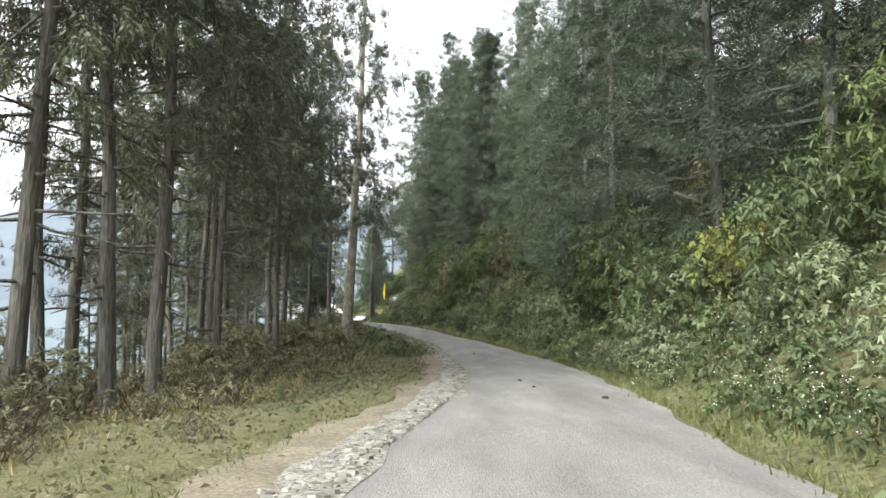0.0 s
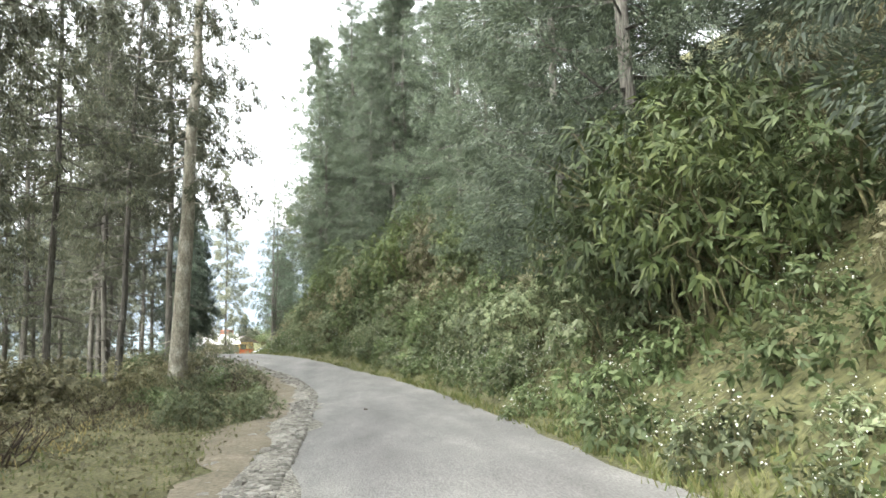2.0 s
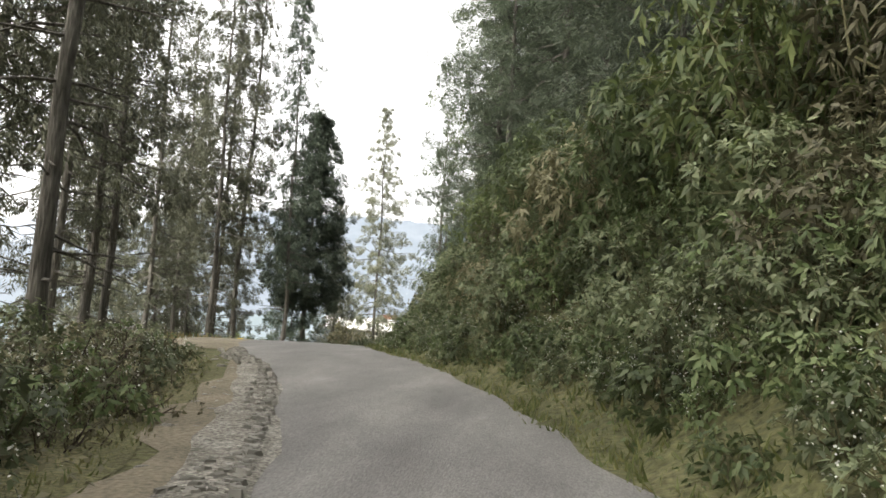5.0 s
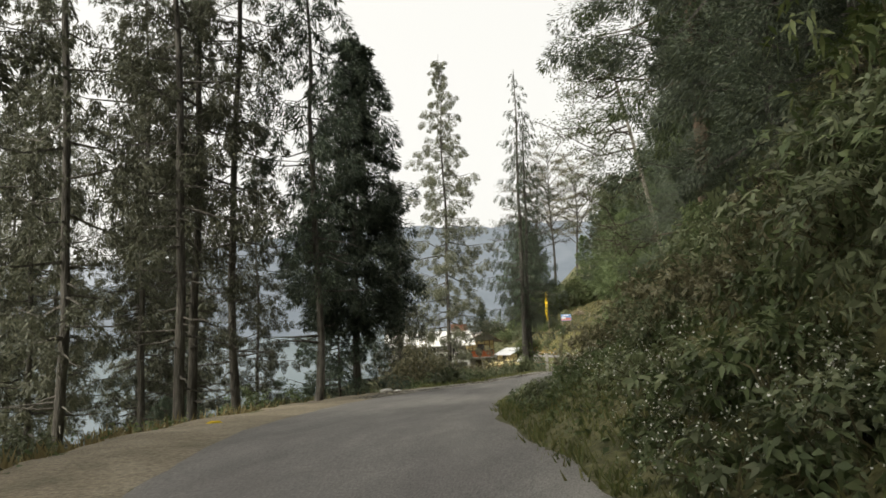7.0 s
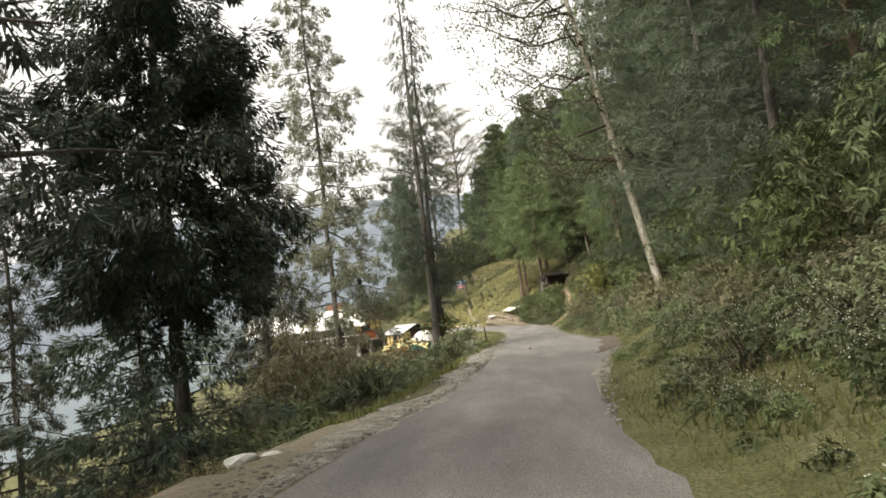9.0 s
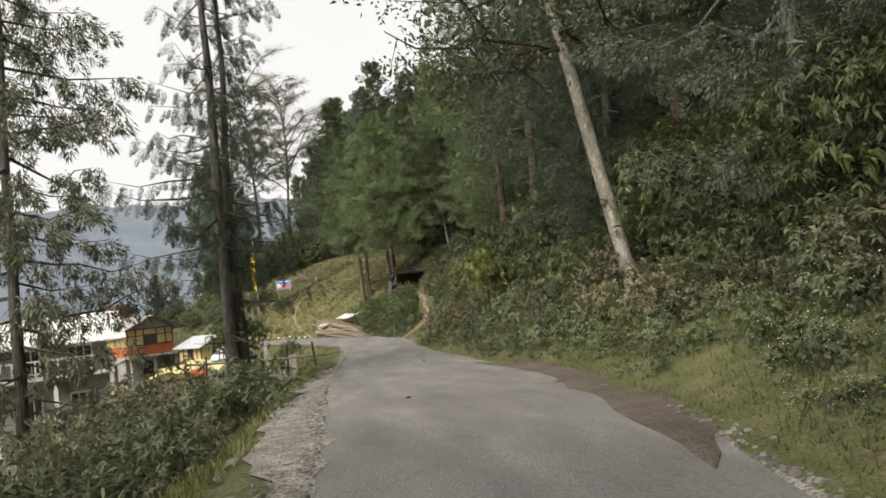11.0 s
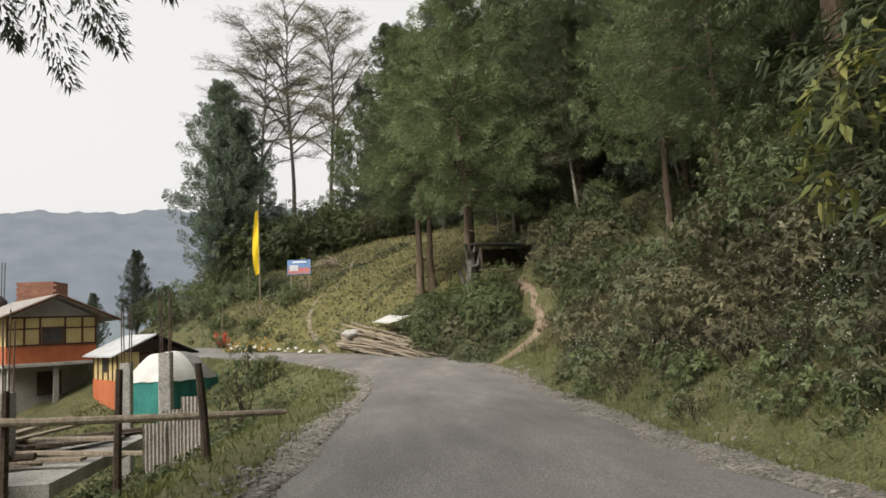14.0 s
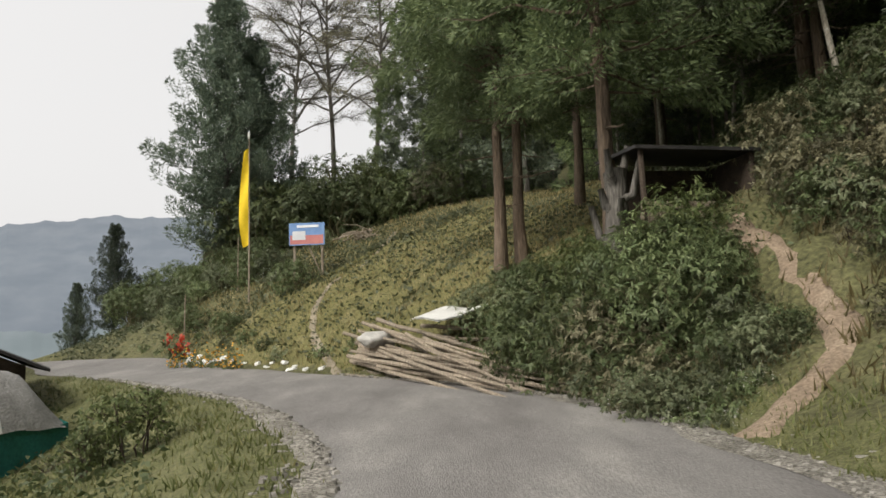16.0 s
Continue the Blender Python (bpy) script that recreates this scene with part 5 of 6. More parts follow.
def footpath(name, pts, width, label, material):
    p = np.array(pts, float)
    t = np.r_[0, np.cumsum(np.linalg.norm(np.diff(p, axis=0), axis=1))]
    u = np.linspace(0, t[-1], int(t[-1] / 0.22) + 2)
    c = np.stack([np.interp(u, t, p[:, k]) for k in range(2)], 1)
    for _ in range(4):
        c[1:-1] = (c[:-2] + 2 * c[1:-1] + c[2:]) / 4
    h = unit(np.gradient(c, axis=0))
    r = np.random.default_rng(len(pts))
    v = []
    for i, (q, hh) in enumerate(zip(c, h)):
        w = width * (1 + 0.35 * math.sin(i * 1.1) * math.sin(i * 0.43 + 1) + 0.12 * r.normal())
        for k in (-0.72, -0.45, -0.2, 0.2, 0.45, 0.72):
            v.append((q[0] + hh[1] * k * w, q[1] - hh[0] * k * w))
    v = np.array(v)
    z = land(v[:, 0], v[:, 1]).reshape(-1, 6)
    z[1:-1] = (z[:-2] + 2 * z[1:-1] + z[2:]) / 4
    z = z + [-0.12, 0.03, 0.065, 0.065, 0.03, -0.12]
    z[0] -= 0.14
    z = z.ravel()
    me = bpy.data.meshes.new(name)
    me.from_pydata(np.c_[v, z].tolist(), [], [(6 * i + j, 6 * i + j + 1, 6 * i + 7 + j, 6 * i + 6 + j) for i in range(len(c) - 1) for j in range(5)])
    me.shade_smooth()
    return tagged(link(name, me, material), label, "footpath", kind="structure")


RED_DIRT = surface("red_dirt", [(0.3, (0.145, 0.11, 0.078)), (0.55, (0.21, 0.16, 0.115)), (0.75, (0.28, 0.225, 0.165))], 2.0, 24, 0.95, 0.25)
footpath("footpath_hut", [(-1.35, 117.9), (-0.95, 118.45), (-0.4, 118.72), (0.15, 119.0), (0.62, 119.6), (0.82, 120.3), (0.76, 121.1), (0.68, 121.8), (0.72, 122.4), (0.6, 122.9)], 0.40, "bare reddish dirt path climbing to the hut", RED_DIRT)
footpath("footpath_knoll", [(-6.4, 128.4), (-6.9, 129.8), (-7.5, 131.3), (-7.7, 132.8), (-7.2, 134.2), (-6.3, 135.8), (-5.7, 137.4), (-5.5, 139.5)], 0.27, "narrow trodden path up the grassy knoll", DIRT)


# ---- lopped tree in front of the hut ----
rK = np.random.default_rng(52)
lx_, ly_ = -1.12, 123.3
lopped = thing("lopped_tree", "pollarded tree stump with short cut arms before the hut", "tree stump", m=pose(lx_, ly_, height(lx_, ly_)))
line = np.array([(0.02 * i, 0.01 * i, -0.4 + 0.42 * i) for i in range(9)])
part("trunk", Solid().tube(line, np.linspace(0.24, 0.19, 9) * rK.uniform(0.92, 1.1, 9), 10, True), BARK, lopped, smooth=True)
for i in range(9):
    z0 = 1.5 + 0.17 * i
    a = i * 2.4
    ln = rK.uniform(0.35, 0.75)
    p0 = np.array([0.08, 0.04, z0])
    p1 = p0 + [ln * 0.45 * math.cos(a), ln * 0.45 * math.sin(a), 0.12]
    p2 = p1 + [ln * 0.2 * math.cos(a), ln * 0.2 * math.sin(a), ln * 0.8]
    part("cut_arm", Solid().tube([p0, p1, p2], [0.10, 0.075, 0.055], 7, True), BARK, lopped, smooth=True)

# ---- litter on the verge ----
for x, y, size, mat, lab in ((-10.3, 67.8, 0.16, WHITE_SHEET, "crumpled white plastic bag on the dirt verge"), (-10.05, 68.1, 0.10, WHITE_SHEET, "crumpled white plastic bag on the dirt verge"), (-9.9, 57.4, 0.10, YELLOW_CLOTH, "small yellow wrapper on the dirt verge")):
    bag = bmesh.new()
    bmesh.ops.create_icosphere(bag, subdivisions=2, radius=size)
    for v in bag.verts:
        v.co = Vector((v.co.x * 1.3, v.co.y * 0.8, v.co.z * 0.45)) * (1 + 0.25 * math.sin(v.co.x * 41) * math.sin(v.co.y * 37 + v.co.z * 29))
    me = bpy.data.meshes.new("litter")
    bag.to_mesh(me)
    bag.free()
    ob = tagged(link("litter", me, mat), lab, "litter")
    ob.matrix_basis = pose(x, y, height(x, y) + size * 0.3, 0, 0, 30)

# ---- wood pile ----
rP = np.random.default_rng(12)
pile = thing("wood_pile", "heap of long weathered bamboo poles beside the road", "wood pile", m=pose(0, 0, 0))
for i in range(34):
    long_one = i < 22
    a = np.array([-6.1 + rP.normal() * 0.25, 129.0 + rP.normal() * 0.25, 0]) if long_one else np.array([-5.6 + rP.uniform(0, 1.2), 128.0 - rP.uniform(0, 1.6), 0])
    b = np.array([-2.1 + rP.normal() * 0.45, 123.0 + rP.normal() * 0.5, 0]) if long_one else a + [rP.uniform(1.2, 2.2), rP.uniform(-2.4, -1.0), 0]
    if long_one:
        b = b + (a - b) * rP.uniform(0, 0.25)
    lift = 0.06 + 0.12 * (i % 8) + (0.1 if not long_one else 0)
    pts = []
    for t in np.linspace(0, 1, 7):
        q = a * (1 - t) + b * t
        pts.append((q[0], q[1], 0))
    pts = np.array(pts)
    g = land(pts[:, 0], pts[:, 1])
    base = np.polyval(np.polyfit(np.linspace(0, 1, 7), g, 1), np.linspace(0, 1, 7))
    pts[:, 2] = base + max(0, (g - base).max()) * 0.6 + lift * (1 - 0.8 * np.linspace(0, 1, 7)) + rP.normal() * 0.02
    pts[1:-1] += rP.normal(size=(5, 3)) * 0.015
    part("pole", Solid().tube(pts, np.linspace(0.046, 0.03, 7) * rP.uniform(0.75, 1.25), 7, True), WOOD, pile)
sheet = Solid()
gx2, gy2 = np.meshgrid(np.linspace(0, 1.55, 8), np.linspace(0, 1.25, 7))
sx, sy = -4.75 + gx2 * 0.72 + gy2 * 0.55, 127.4 - gx2 * 0.70 + gy2 * 0.75
ground_under = float(land(sx, sy).mean())
for lay in (0.03, 0.0):
    for a_, b_, gg, hh in zip(sx.ravel(), sy.ravel(), gx2.ravel(), gy2.ravel()):
        sheet.v.append((a_, b_, ground_under + 0.72 + 0.22 * hh + 0.04 * math.sin(gg * 5) + lay))
for k in (0, 56):
    for j in range(6):
        for i in range(7):
            q = k + j * 8 + i
            sheet.f.append((q, q + 1, q + 9, q + 8) if k == 0 else (q, q + 8, q + 9, q + 1))
tagged(link("covering_sheet", sheet.mesh("covering_sheet", True), WHITE_SHEET), "crumpled white plastic sheet lying on the wood pile", "sheet")
sack = bmesh.new()
bmesh.ops.create_icosphere(sack, subdivisions=3, radius=0.42)
for v in sack.verts:
    v.co = Vector((v.co.x * 1.2, v.co.y * 0.9, v.co.z * 0.42)) * (1 + 0.28 * math.sin(v.co.x * 9) * math.sin(v.co.y * 8 + v.co.z * 5))
me = bpy.data.meshes.new("sack")
sack.to_mesh(me)
sack.free()
me.shade_smooth()
SACKING = surface("grubby_sacking", [(0.3, (0.30, 0.29, 0.27)), (0.6, (0.46, 0.45, 0.42))], 5, 40, 0.8, 0.3, grain=0.15)
ob = tagged(link("sack", me, SACKING), "grubby pale sack on the wood pile", "sack")
ob.matrix_basis = pose(-5.5, 128.2, height(-5.5, 128.2) + 0.72, 10, 0, 40)

# ---- hut above the thicket ----
hz = height(0.3, 123.6)
hut = thing("hut", "small open hut of dark boards under a tin sheet", "hut", m=pose(0.25, 123.7, hz - 0.1, 0, 0, 6))
top = 3.72 - hz
for x, y in ((-1.0, -0.7), (1.0, -0.7), (-1.0, 0.8), (1.0, 0.8)):
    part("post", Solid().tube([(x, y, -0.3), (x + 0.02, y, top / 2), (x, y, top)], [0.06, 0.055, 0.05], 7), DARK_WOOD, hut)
part("roof", Solid().box((-1.15, -0.85, 0), (1.1, 1.1, 0.06), pose(0, 0, top, 5, 1, 0)), BLACK_SHEET, hut, "weathered black sheet")
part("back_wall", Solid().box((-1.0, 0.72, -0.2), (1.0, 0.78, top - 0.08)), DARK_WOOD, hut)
for i in range(5):
    part("board", Solid().box((-1.05, -0.74 - 0.01 * (i % 2), 0.1 + i * 0.16), (0.25, -0.70, 0.22 + i * 0.16), pose(0, 0, 0, 0, 1.5 * (i % 3 - 1), 0)), WOOD, hut)
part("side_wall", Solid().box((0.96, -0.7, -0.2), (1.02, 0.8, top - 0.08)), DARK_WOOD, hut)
for i in range(5):
    st = thing("step", "rough flat plank step on the path to the hut", "step", "hut steps", m=pose(0.52, 122.0 + i * 0.2, height(0.52, 122.0 + i * 0.2) + 0.05, 0, 0, 5))
    part("tread", Solid().box((-0.3, -0.09, -0.04), (0.3, 0.09, 0.03), chamfer=0.02), WOOD, st)

# ---- flag and sign on the knoll ----
fz = height(-10.47, 136.4)
flag = thing("prayer_flag", "tall narrow yellow cloth flag on a thin pole", "flag", m=pose(-10.47, 136.4, fz))
part("pole", Solid().tube([(0, 0, -0.4), (0.01, 0, 2.5), (0.0, 0, 7.75 - fz)], [0.035, 0.03, 0.02], 8, True), WOOD, flag)
cloth = Solid()
hh0, hh1 = 3.9 - fz, 7.35 - fz
for j in range(15):
    t = j / 14
    w = 0.10 + 0.30 * math.sin(math.pi * min(1, 0.10 + 0.80 * t)) * (1 - 0.5 * t)
    for i in range(4):
        cloth.v.append((-0.02 - w * i / 3, 0.05 * math.sin(t * 9 + i), hh0 + (hh1 - hh0) * t - 0.1 * i / 3))
for j in range(14):
    for i in range(3):
        q = j * 4 + i
        cloth.f.append((q, q + 1, q + 5, q + 4))
part("cloth", cloth, YELLOW_CLOTH, flag, "bright yellow cloth", True)
part("tip", Solid().tube([(0, 0, 7.7 - fz), (0, 0, 7.85 - fz), (0, 0, 8.0 - fz)], [0.02, 0.05, 0.01], 8), WHITE_SHEET, flag)
for x, y, h in ((-12.2, 134.9, 1.7), (-11.4, 138.5, 2.0)):
    st = thing("bamboo_stake", "thin upright bamboo stake in the weeds", "stake", "stakes", m=pose(x, y, height(x, y)))
    part("cane", Solid().tube([(0, 0, -0.2), (0.03, 0, h)], [0.025, 0.018], 6, True), WOOD, st)
sz = height(-8.3, 135.6)
sign = thing("signboard", "blue and white picture board on two wooden posts", "sign", m=pose(-8.3, 135.5, sz, 0, 0, -6))
for x in (-0.45, 0.5):
    part("post", Solid().box((x - 0.04, 0.03, -0.4), (x + 0.04, 0.11, 4.3 - sz), chamfer=0.01), WOOD, sign)
part("brace", Solid().tube([(0.45, 0.1, 0.1), (-0.1, 0.08, 4.0 - sz)], [0.025, 0.025], 6), WOOD, sign)
part("board", Solid().box((-0.62, -0.02, 3.72 - sz), (0.60, 0.02, 4.48 - sz)), BOARD_BLUE, sign, "pale blue printed board")
part("picture_band", Solid().box((-0.58, -0.026, 3.76 - sz), (0.56, -0.022, 4.06 - sz)), BOARD_RED, sign, "reddish landscape band")
part("picture_hill", Solid().box((-0.5, -0.031, 3.9 - sz), (-0.05, -0.027, 4.2 - sz)), BOARD_WHITE, sign, "white patch of the picture")
part("lettering_bar", Solid().box((-0.35, -0.031, 4.32 - sz), (0.4, -0.027, 4.40 - sz)), BOARD_WHITE, sign, "white bar of lettering")
brush = thing("brush_pile", "heap of cut grey branches on the knoll", "brush pile", m=pose(-6.9, 140.6, height(-6.9, 140.6)))
for i in range(34):
    a, l = rP.uniform(0, 6.28), rP.uniform(0.7, 1.5)
    c = rP.normal(size=2) * 0.5
    z0 = rP.uniform(0.05, 0.45)
    part("branch", Solid().tube([(c[0] - math.cos(a) * l / 2, c[1] - math.sin(a) * l / 2, z0 - 0.1), (c[0], c[1], z0 + 0.1), (c[0] + math.cos(a) * l / 2, c[1] + math.sin(a) * l / 2, z0 + rP.uniform(-0.1, 0.4))], [0.03, 0.025, 0.012], 5), WOOD, brush)

# white stones and marigolds along the far edge of the bend
for i in range(30):
    x, y = off_road(127.6 + i * 0.16, 1, 0.45 + rng.normal() * 0.08)
    ob = tagged(new("white_stone", CHIPS[i % 6].copy()), "whitewashed stone edging the road", "stone", "edging stones")
    ob.data.materials[0] = WHITE_SHEET
    k = rng.uniform(0.07, 0.14)
    ob.matrix_basis = Matrix.LocRotScale((x, y, height(x, y) + 0.05), Euler((0.2, 0.1, rng.uniform(0, 6))), (k * 1.4, k, k * 0.8))
MARI = broadleaf("marigold", "low marigold plants with orange flowers", 181, 0.6, 0.5, 8, 320, 0.09, GREEN_STEM, LEAF_MID, category="flowers", group="flowers", extra=("blossom", ORANGE_PETAL, 60, 0.08), wide=0.4)
for x, y in ((-9.6, 130.6), (-10.2, 131.0), (-10.9, 131.6), (-11.2, 131.3)):
    plant(MARI, x, y, rng.uniform(0.7, 1.0))
POIN = broadleaf("red_leaved_shrub", "small shrub with red upper leaves", 182, 1.0, 0.5, 6, 260, 0.14, GREEN_STEM, LEAF_MID, extra=("red_leaf", RED_LEAF, 70, 0.16))
plant(POIN, -12.0, 133.6, 0.9)
BUSH = broadleaf("small_bush", "rounded small dark bush on a thin stem inside the bend", 183, 1.1, 0.55, 5, 2600, 0.06, DARK_WOOD, LEAF_DEEP, wide=0.4, low=0.5, lobes=8)
plant(BUSH, -8.1, 120.4, 1.0)
plant(BUSH, -8.55, 120.2, 0.75)

# ---- houses below the road ----


def gable_roof(x0, x1, y0, y1, eave, ridge, thick=0.05, ribs=0):
    """Two roof slopes whose ridge runs along y, with ribs if wanted."""
    out = []
    xm = (x0 + x1) / 2
    for a, b in ((x0, xm), (x1, xm)):
        so = Solid()
        m = ribs if ribs else 1
        for k in range(m + 1):
            y = y0 + (y1 - y0) * k / m
            up = 0.025 if ribs and k % 2 else 0.0
            so.v += [(a, y, eave + up), (b, y, ridge + up), (a, y, eave - thick), (b, y, ridge - thick)]
        for k in range(m):
            q = 4 * k
            so.f += [(q, q + 4, q + 5, q + 1), (q + 2, q + 3, q + 7, q + 6), (q, q + 2, q + 6, q + 4)]
        so.f += [(0, 1, 3, 2), (4 * m, 4 * m + 2, 4 * m + 3, 4 * m + 1)]
        out.append(so)
    return out


# the cream and orange house with timber framing
hx0, hx1, hy = -19.35, -16.05, 128.3
house = thing("house", "two-storey cream and orange house with brown timber framing", "house", m=pose(hx1, hy, 0, 0, 0, 38) @ pose(-hx1, -hy, 0))
g0 = height(-17, 128.5)
part("lower_wall", Solid().box((hx0 + 0.1, hy + 0.6, g0 - 1.2), (hx1 - 0.1, hy + 5.5, -0.12)), GREY_WALL, house, "grey plaster ground floor")
part("floor_slab", Solid().box((hx0 - 0.25, hy - 0.7, -0.16), (hx1 + 0.2, hy + 5.6, -0.04)), CONCRETE, house)
for x in (hx0 + 0.05, (hx0 + hx1) / 2, hx1 - 0.1):
    part("pillar", Solid().box((x - 0.09, hy - 0.5, g0 - 1.2), (x + 0.09, hy - 0.32, -0.16)), CONCRETE, house)
part("orange_wall", Solid().box((hx0, hy, -0.04), (hx1, hy + 5.4, 0.66)), ORANGE, house, "orange painted lower band")
part("cream_wall", Solid().box((hx0 + 0.003, hy + 0.003, 0.66), (hx1 - 0.003, hy + 5.397, 1.74)), CREAM, house, "cream panels")
gab = Solid()
xm = (hx0 + hx1) / 2
for y in (hy + 0.02, hy + 5.35):
    gab.v += [(hx0, y, 1.74), (hx1, y, 1.74), (xm, y, 2.52)]
gab.f += [(0, 1, 2), (5, 4, 3), (0, 2, 5, 3), (1, 4, 5, 2)]
part("gable", gab, GREY_WALL, house, "bare grey gable")
for so in gable_roof(hx0 - 0.75, hx1 + 0.72, hy - 0.7, hy + 6.0, 1.58, 2.62, ribs=44):
    part("roof", so, RUST_TIN, house, "weathered corrugated tin slope")
for x in (hx0 + 0.03, hx0 + 0.62, hx0 + 1.18, hx0 + 2.1, hx0 + 2.75, hx1 - 0.03):
    part("timber", Solid().box((x - 0.035, hy - 0.03, 0.64), (x + 0.035, hy, 1.76)), BROWN_TRIM, house)
for z in (0.66, 1.30, 1.74):
    if z == 1.30:
        part("timber", Solid().box((hx0, hy - 0.028, z - 0.03), (hx0 + 1.18, hy - 0.002, z + 0.03)), BROWN_TRIM, house)
        part("timber", Solid().box((hx0 + 2.1, hy - 0.028, z - 0.03), (hx1, hy - 0.002, z + 0.03)), BROWN_TRIM, house)
    else:
        part("timber", Solid().box((hx0, hy - 0.034, z - 0.035), (hx1, hy - 0.004, z + 0.035)), BROWN_TRIM, house)
win = part("window", Solid().box((hx0 + 1.24, hy - 0.05, 0.70), (hx0 + 2.04, hy - 0.01, 1.36)), BROWN_TRIM, house)
for k in range(2):
    for z in (0.76, 1.06):
        part("pane", Solid().box((hx0 + 1.30 + 0.37 * k, hy - 0.058, z), (hx0 + 1.60 + 0.37 * k, hy - 0.052, z + 0.25)), GLASS_DARK, win)
part("rafter_board", Solid().tube([(hx0 - 0.75, hy - 0.72, 1.56), (xm, hy - 0.72, 2.60)], [0.05, 0.05], 4), BROWN_TRIM, house)
part("rafter_board", Solid().tube([(hx1 + 0.72, hy - 0.72, 1.56), (xm, hy - 0.72, 2.60)], [0.05, 0.05], 4), BROWN_TRIM, house)
part("shutter", Solid().box((xm - 0.4, hy + 0.57, g0 - 0.2), (xm + 0.5, hy + 0.6, -0.4)), DARK_WOOD, house, "dark ground-floor doorway")

# unfinished brick upper storey behind it
block = thing("unfinished_house", "unfinished brick storey with bare steel bars above its roof", "house", m=pose(-2.0, 0, 0))
gb = height(-19.5, 136)
part("body", Solid().box((-23.0, 135.5, gb - 2), (-18.6, 139, 2.6)), GREY_WALL, block)
for r_ in range(9):
    for c_ in range(6):
        x = -20.35 + c_ * 0.30 + (0.15 if r_ % 2 else 0)
        part("brick", Solid().box((x, 135.36, 2.62 + r_ * 0.135), (x + 0.285, 135.52, 2.745 + r_ * 0.135)), BRICK, block)
part("brick_core", Solid().box((-20.3, 135.4, 2.6), (-18.55, 137.2, 3.82)), BRICK, block, "red brick room on the roof")
for x, y in ((-22.6, 135.7), (-22.5, 135.9), (-21.9, 135.7), (-21.85, 135.85), (-21.2, 135.7), (-21.1, 135.8)):
    part("steel_bar", Solid().tube([(x, y, 2.5), (x + 0.03, y, 4.9)], [0.022, 0.022], 5), STEEL, block)
part("water_tank", Solid().tube([(-21.9, 137, 2.6), (-21.9, 137, 3.0), (-21.9, 137, 3.3)], [0.4, 0.4, 0.12], 14, True), BLACK_SHEET, block)

# shed with a pale and a black roof slope
shed = thing("shed", "small cream and orange shed with mixed tin roofing", "shed", m=pose(-12.55, 123.75, 0, 0, 0, 32))
gs = height(-13.2, 124.6)
part("side_wall", Solid().box((-1.15, 0.1, gs - 0.5), (-1.05, 3.5, 0.24)), CREAM, shed, "cream planked side")
part("orange_band", Solid().box((-1.175, 0.08, gs - 0.5), (-1.03, 3.52, -0.72)), ORANGE, shed, "orange painted lower band")
part("back_wall", Solid().box((-1.05, 3.4, gs - 0.5), (1.15, 3.5, 0.24)), CREAM, shed)
part("side_wall", Solid().box((1.05, 0.1, gs - 0.5), (1.15, 3.4, 0.24)), DARK_WOOD, shed)
part("front_wall", Solid().box((-1.05, 0.1, gs - 0.5), (-0.45, 0.18, 0.26)), CREAM, shed, "cream front panel")
door = part("door", Solid().box((-0.45, 0.13, gs - 0.4), (0.25, 0.17, 0.2)), BROWN_TRIM, shed, "brown plank door")
part("handle", Solid().box((0.12, 0.10, -0.72), (0.16, 0.13, -0.6)), STEEL, door)
# This panel's dark colour stands in for shade inside the shed's open front.
part("front_wall", Solid().box((0.25, 0.1, gs - 0.5), (1.05, 0.18, 0.26)), DARK_WOOD, shed, "dark panel painted as the shaded open front")
for y in (0.14, 0.75, 1.35, 2.1, 2.8, 3.46):
    part("timber", Solid().box((-1.19, y - 0.03, -0.72), (-1.15, y + 0.03, 0.24)), BROWN_TRIM, shed)
win = part("window", Solid().box((-1.185, 1.4, -0.45), (-1.15, 2.05, 0.1)), BROWN_TRIM, shed)
for k in range(2):
    part("pane", Solid().box((-1.195, 1.45 + 0.3 * k, -0.4), (-1.187, 1.71 + 0.3 * k, 0.05)), GLASS_DARK, win)
gab = Solid()
for y in (0.12, 3.45):
    gab.v += [(-1.1, y, 0.24), (1.1, y, 0.24), (0, y, 0.74)]
gab.f += [(0, 1, 2), (5, 4, 3), (0, 2, 5, 3), (1, 4, 5, 2)]
part("gable", gab, DARK_WOOD, shed, "dark boarded gable")
slopes = gable_roof(-1.5, 1.5, -0.4, 3.8, 0.16, 0.86, ribs=24)
part("roof", slopes[0], TIN, shed, "pale grey tin slope")
part("roof", slopes[1], BLACK_SHEET, shed, "black sheeted slope")

# shelter of teal tarpaulin under pale and grey sheets in front of it
gt = height(-11.6, 122.2) - 0.35
tent = thing("tarpaulin_shelter", "low shelter of teal tarpaulin under pale plastic sheets", "shelter", m=pose(-11.45, 121.0, 0, 0, 0, 58))
tw, td = 2.4, 1.9


def curtain(name, p, q):
    so = Solid()
    nx_ = q[1] - p[1], p[0] - q[0]
    for j in range(7):
        for i in range(19):
            t = i / 18
            sway = 0.025 * math.sin(i * 1.7 + j * 0.5) * (1 - j / 9)
            so.v.append((p[0] + (q[0] - p[0]) * t + nx_[0] * sway, p[1] + (q[1] - p[1]) * t + nx_[1] * sway, gt + (-0.66 - gt) * j / 6 + 0.05 * math.sin(i * 0.7) * (j == 6)))
    so.f += [(j * 19 + i, j * 19 + i + 1, (j + 1) * 19 + i + 1, (j + 1) * 19 + i) for j in range(6) for i in range(18)]
    part(name, so, TEAL, tent, smooth=True)


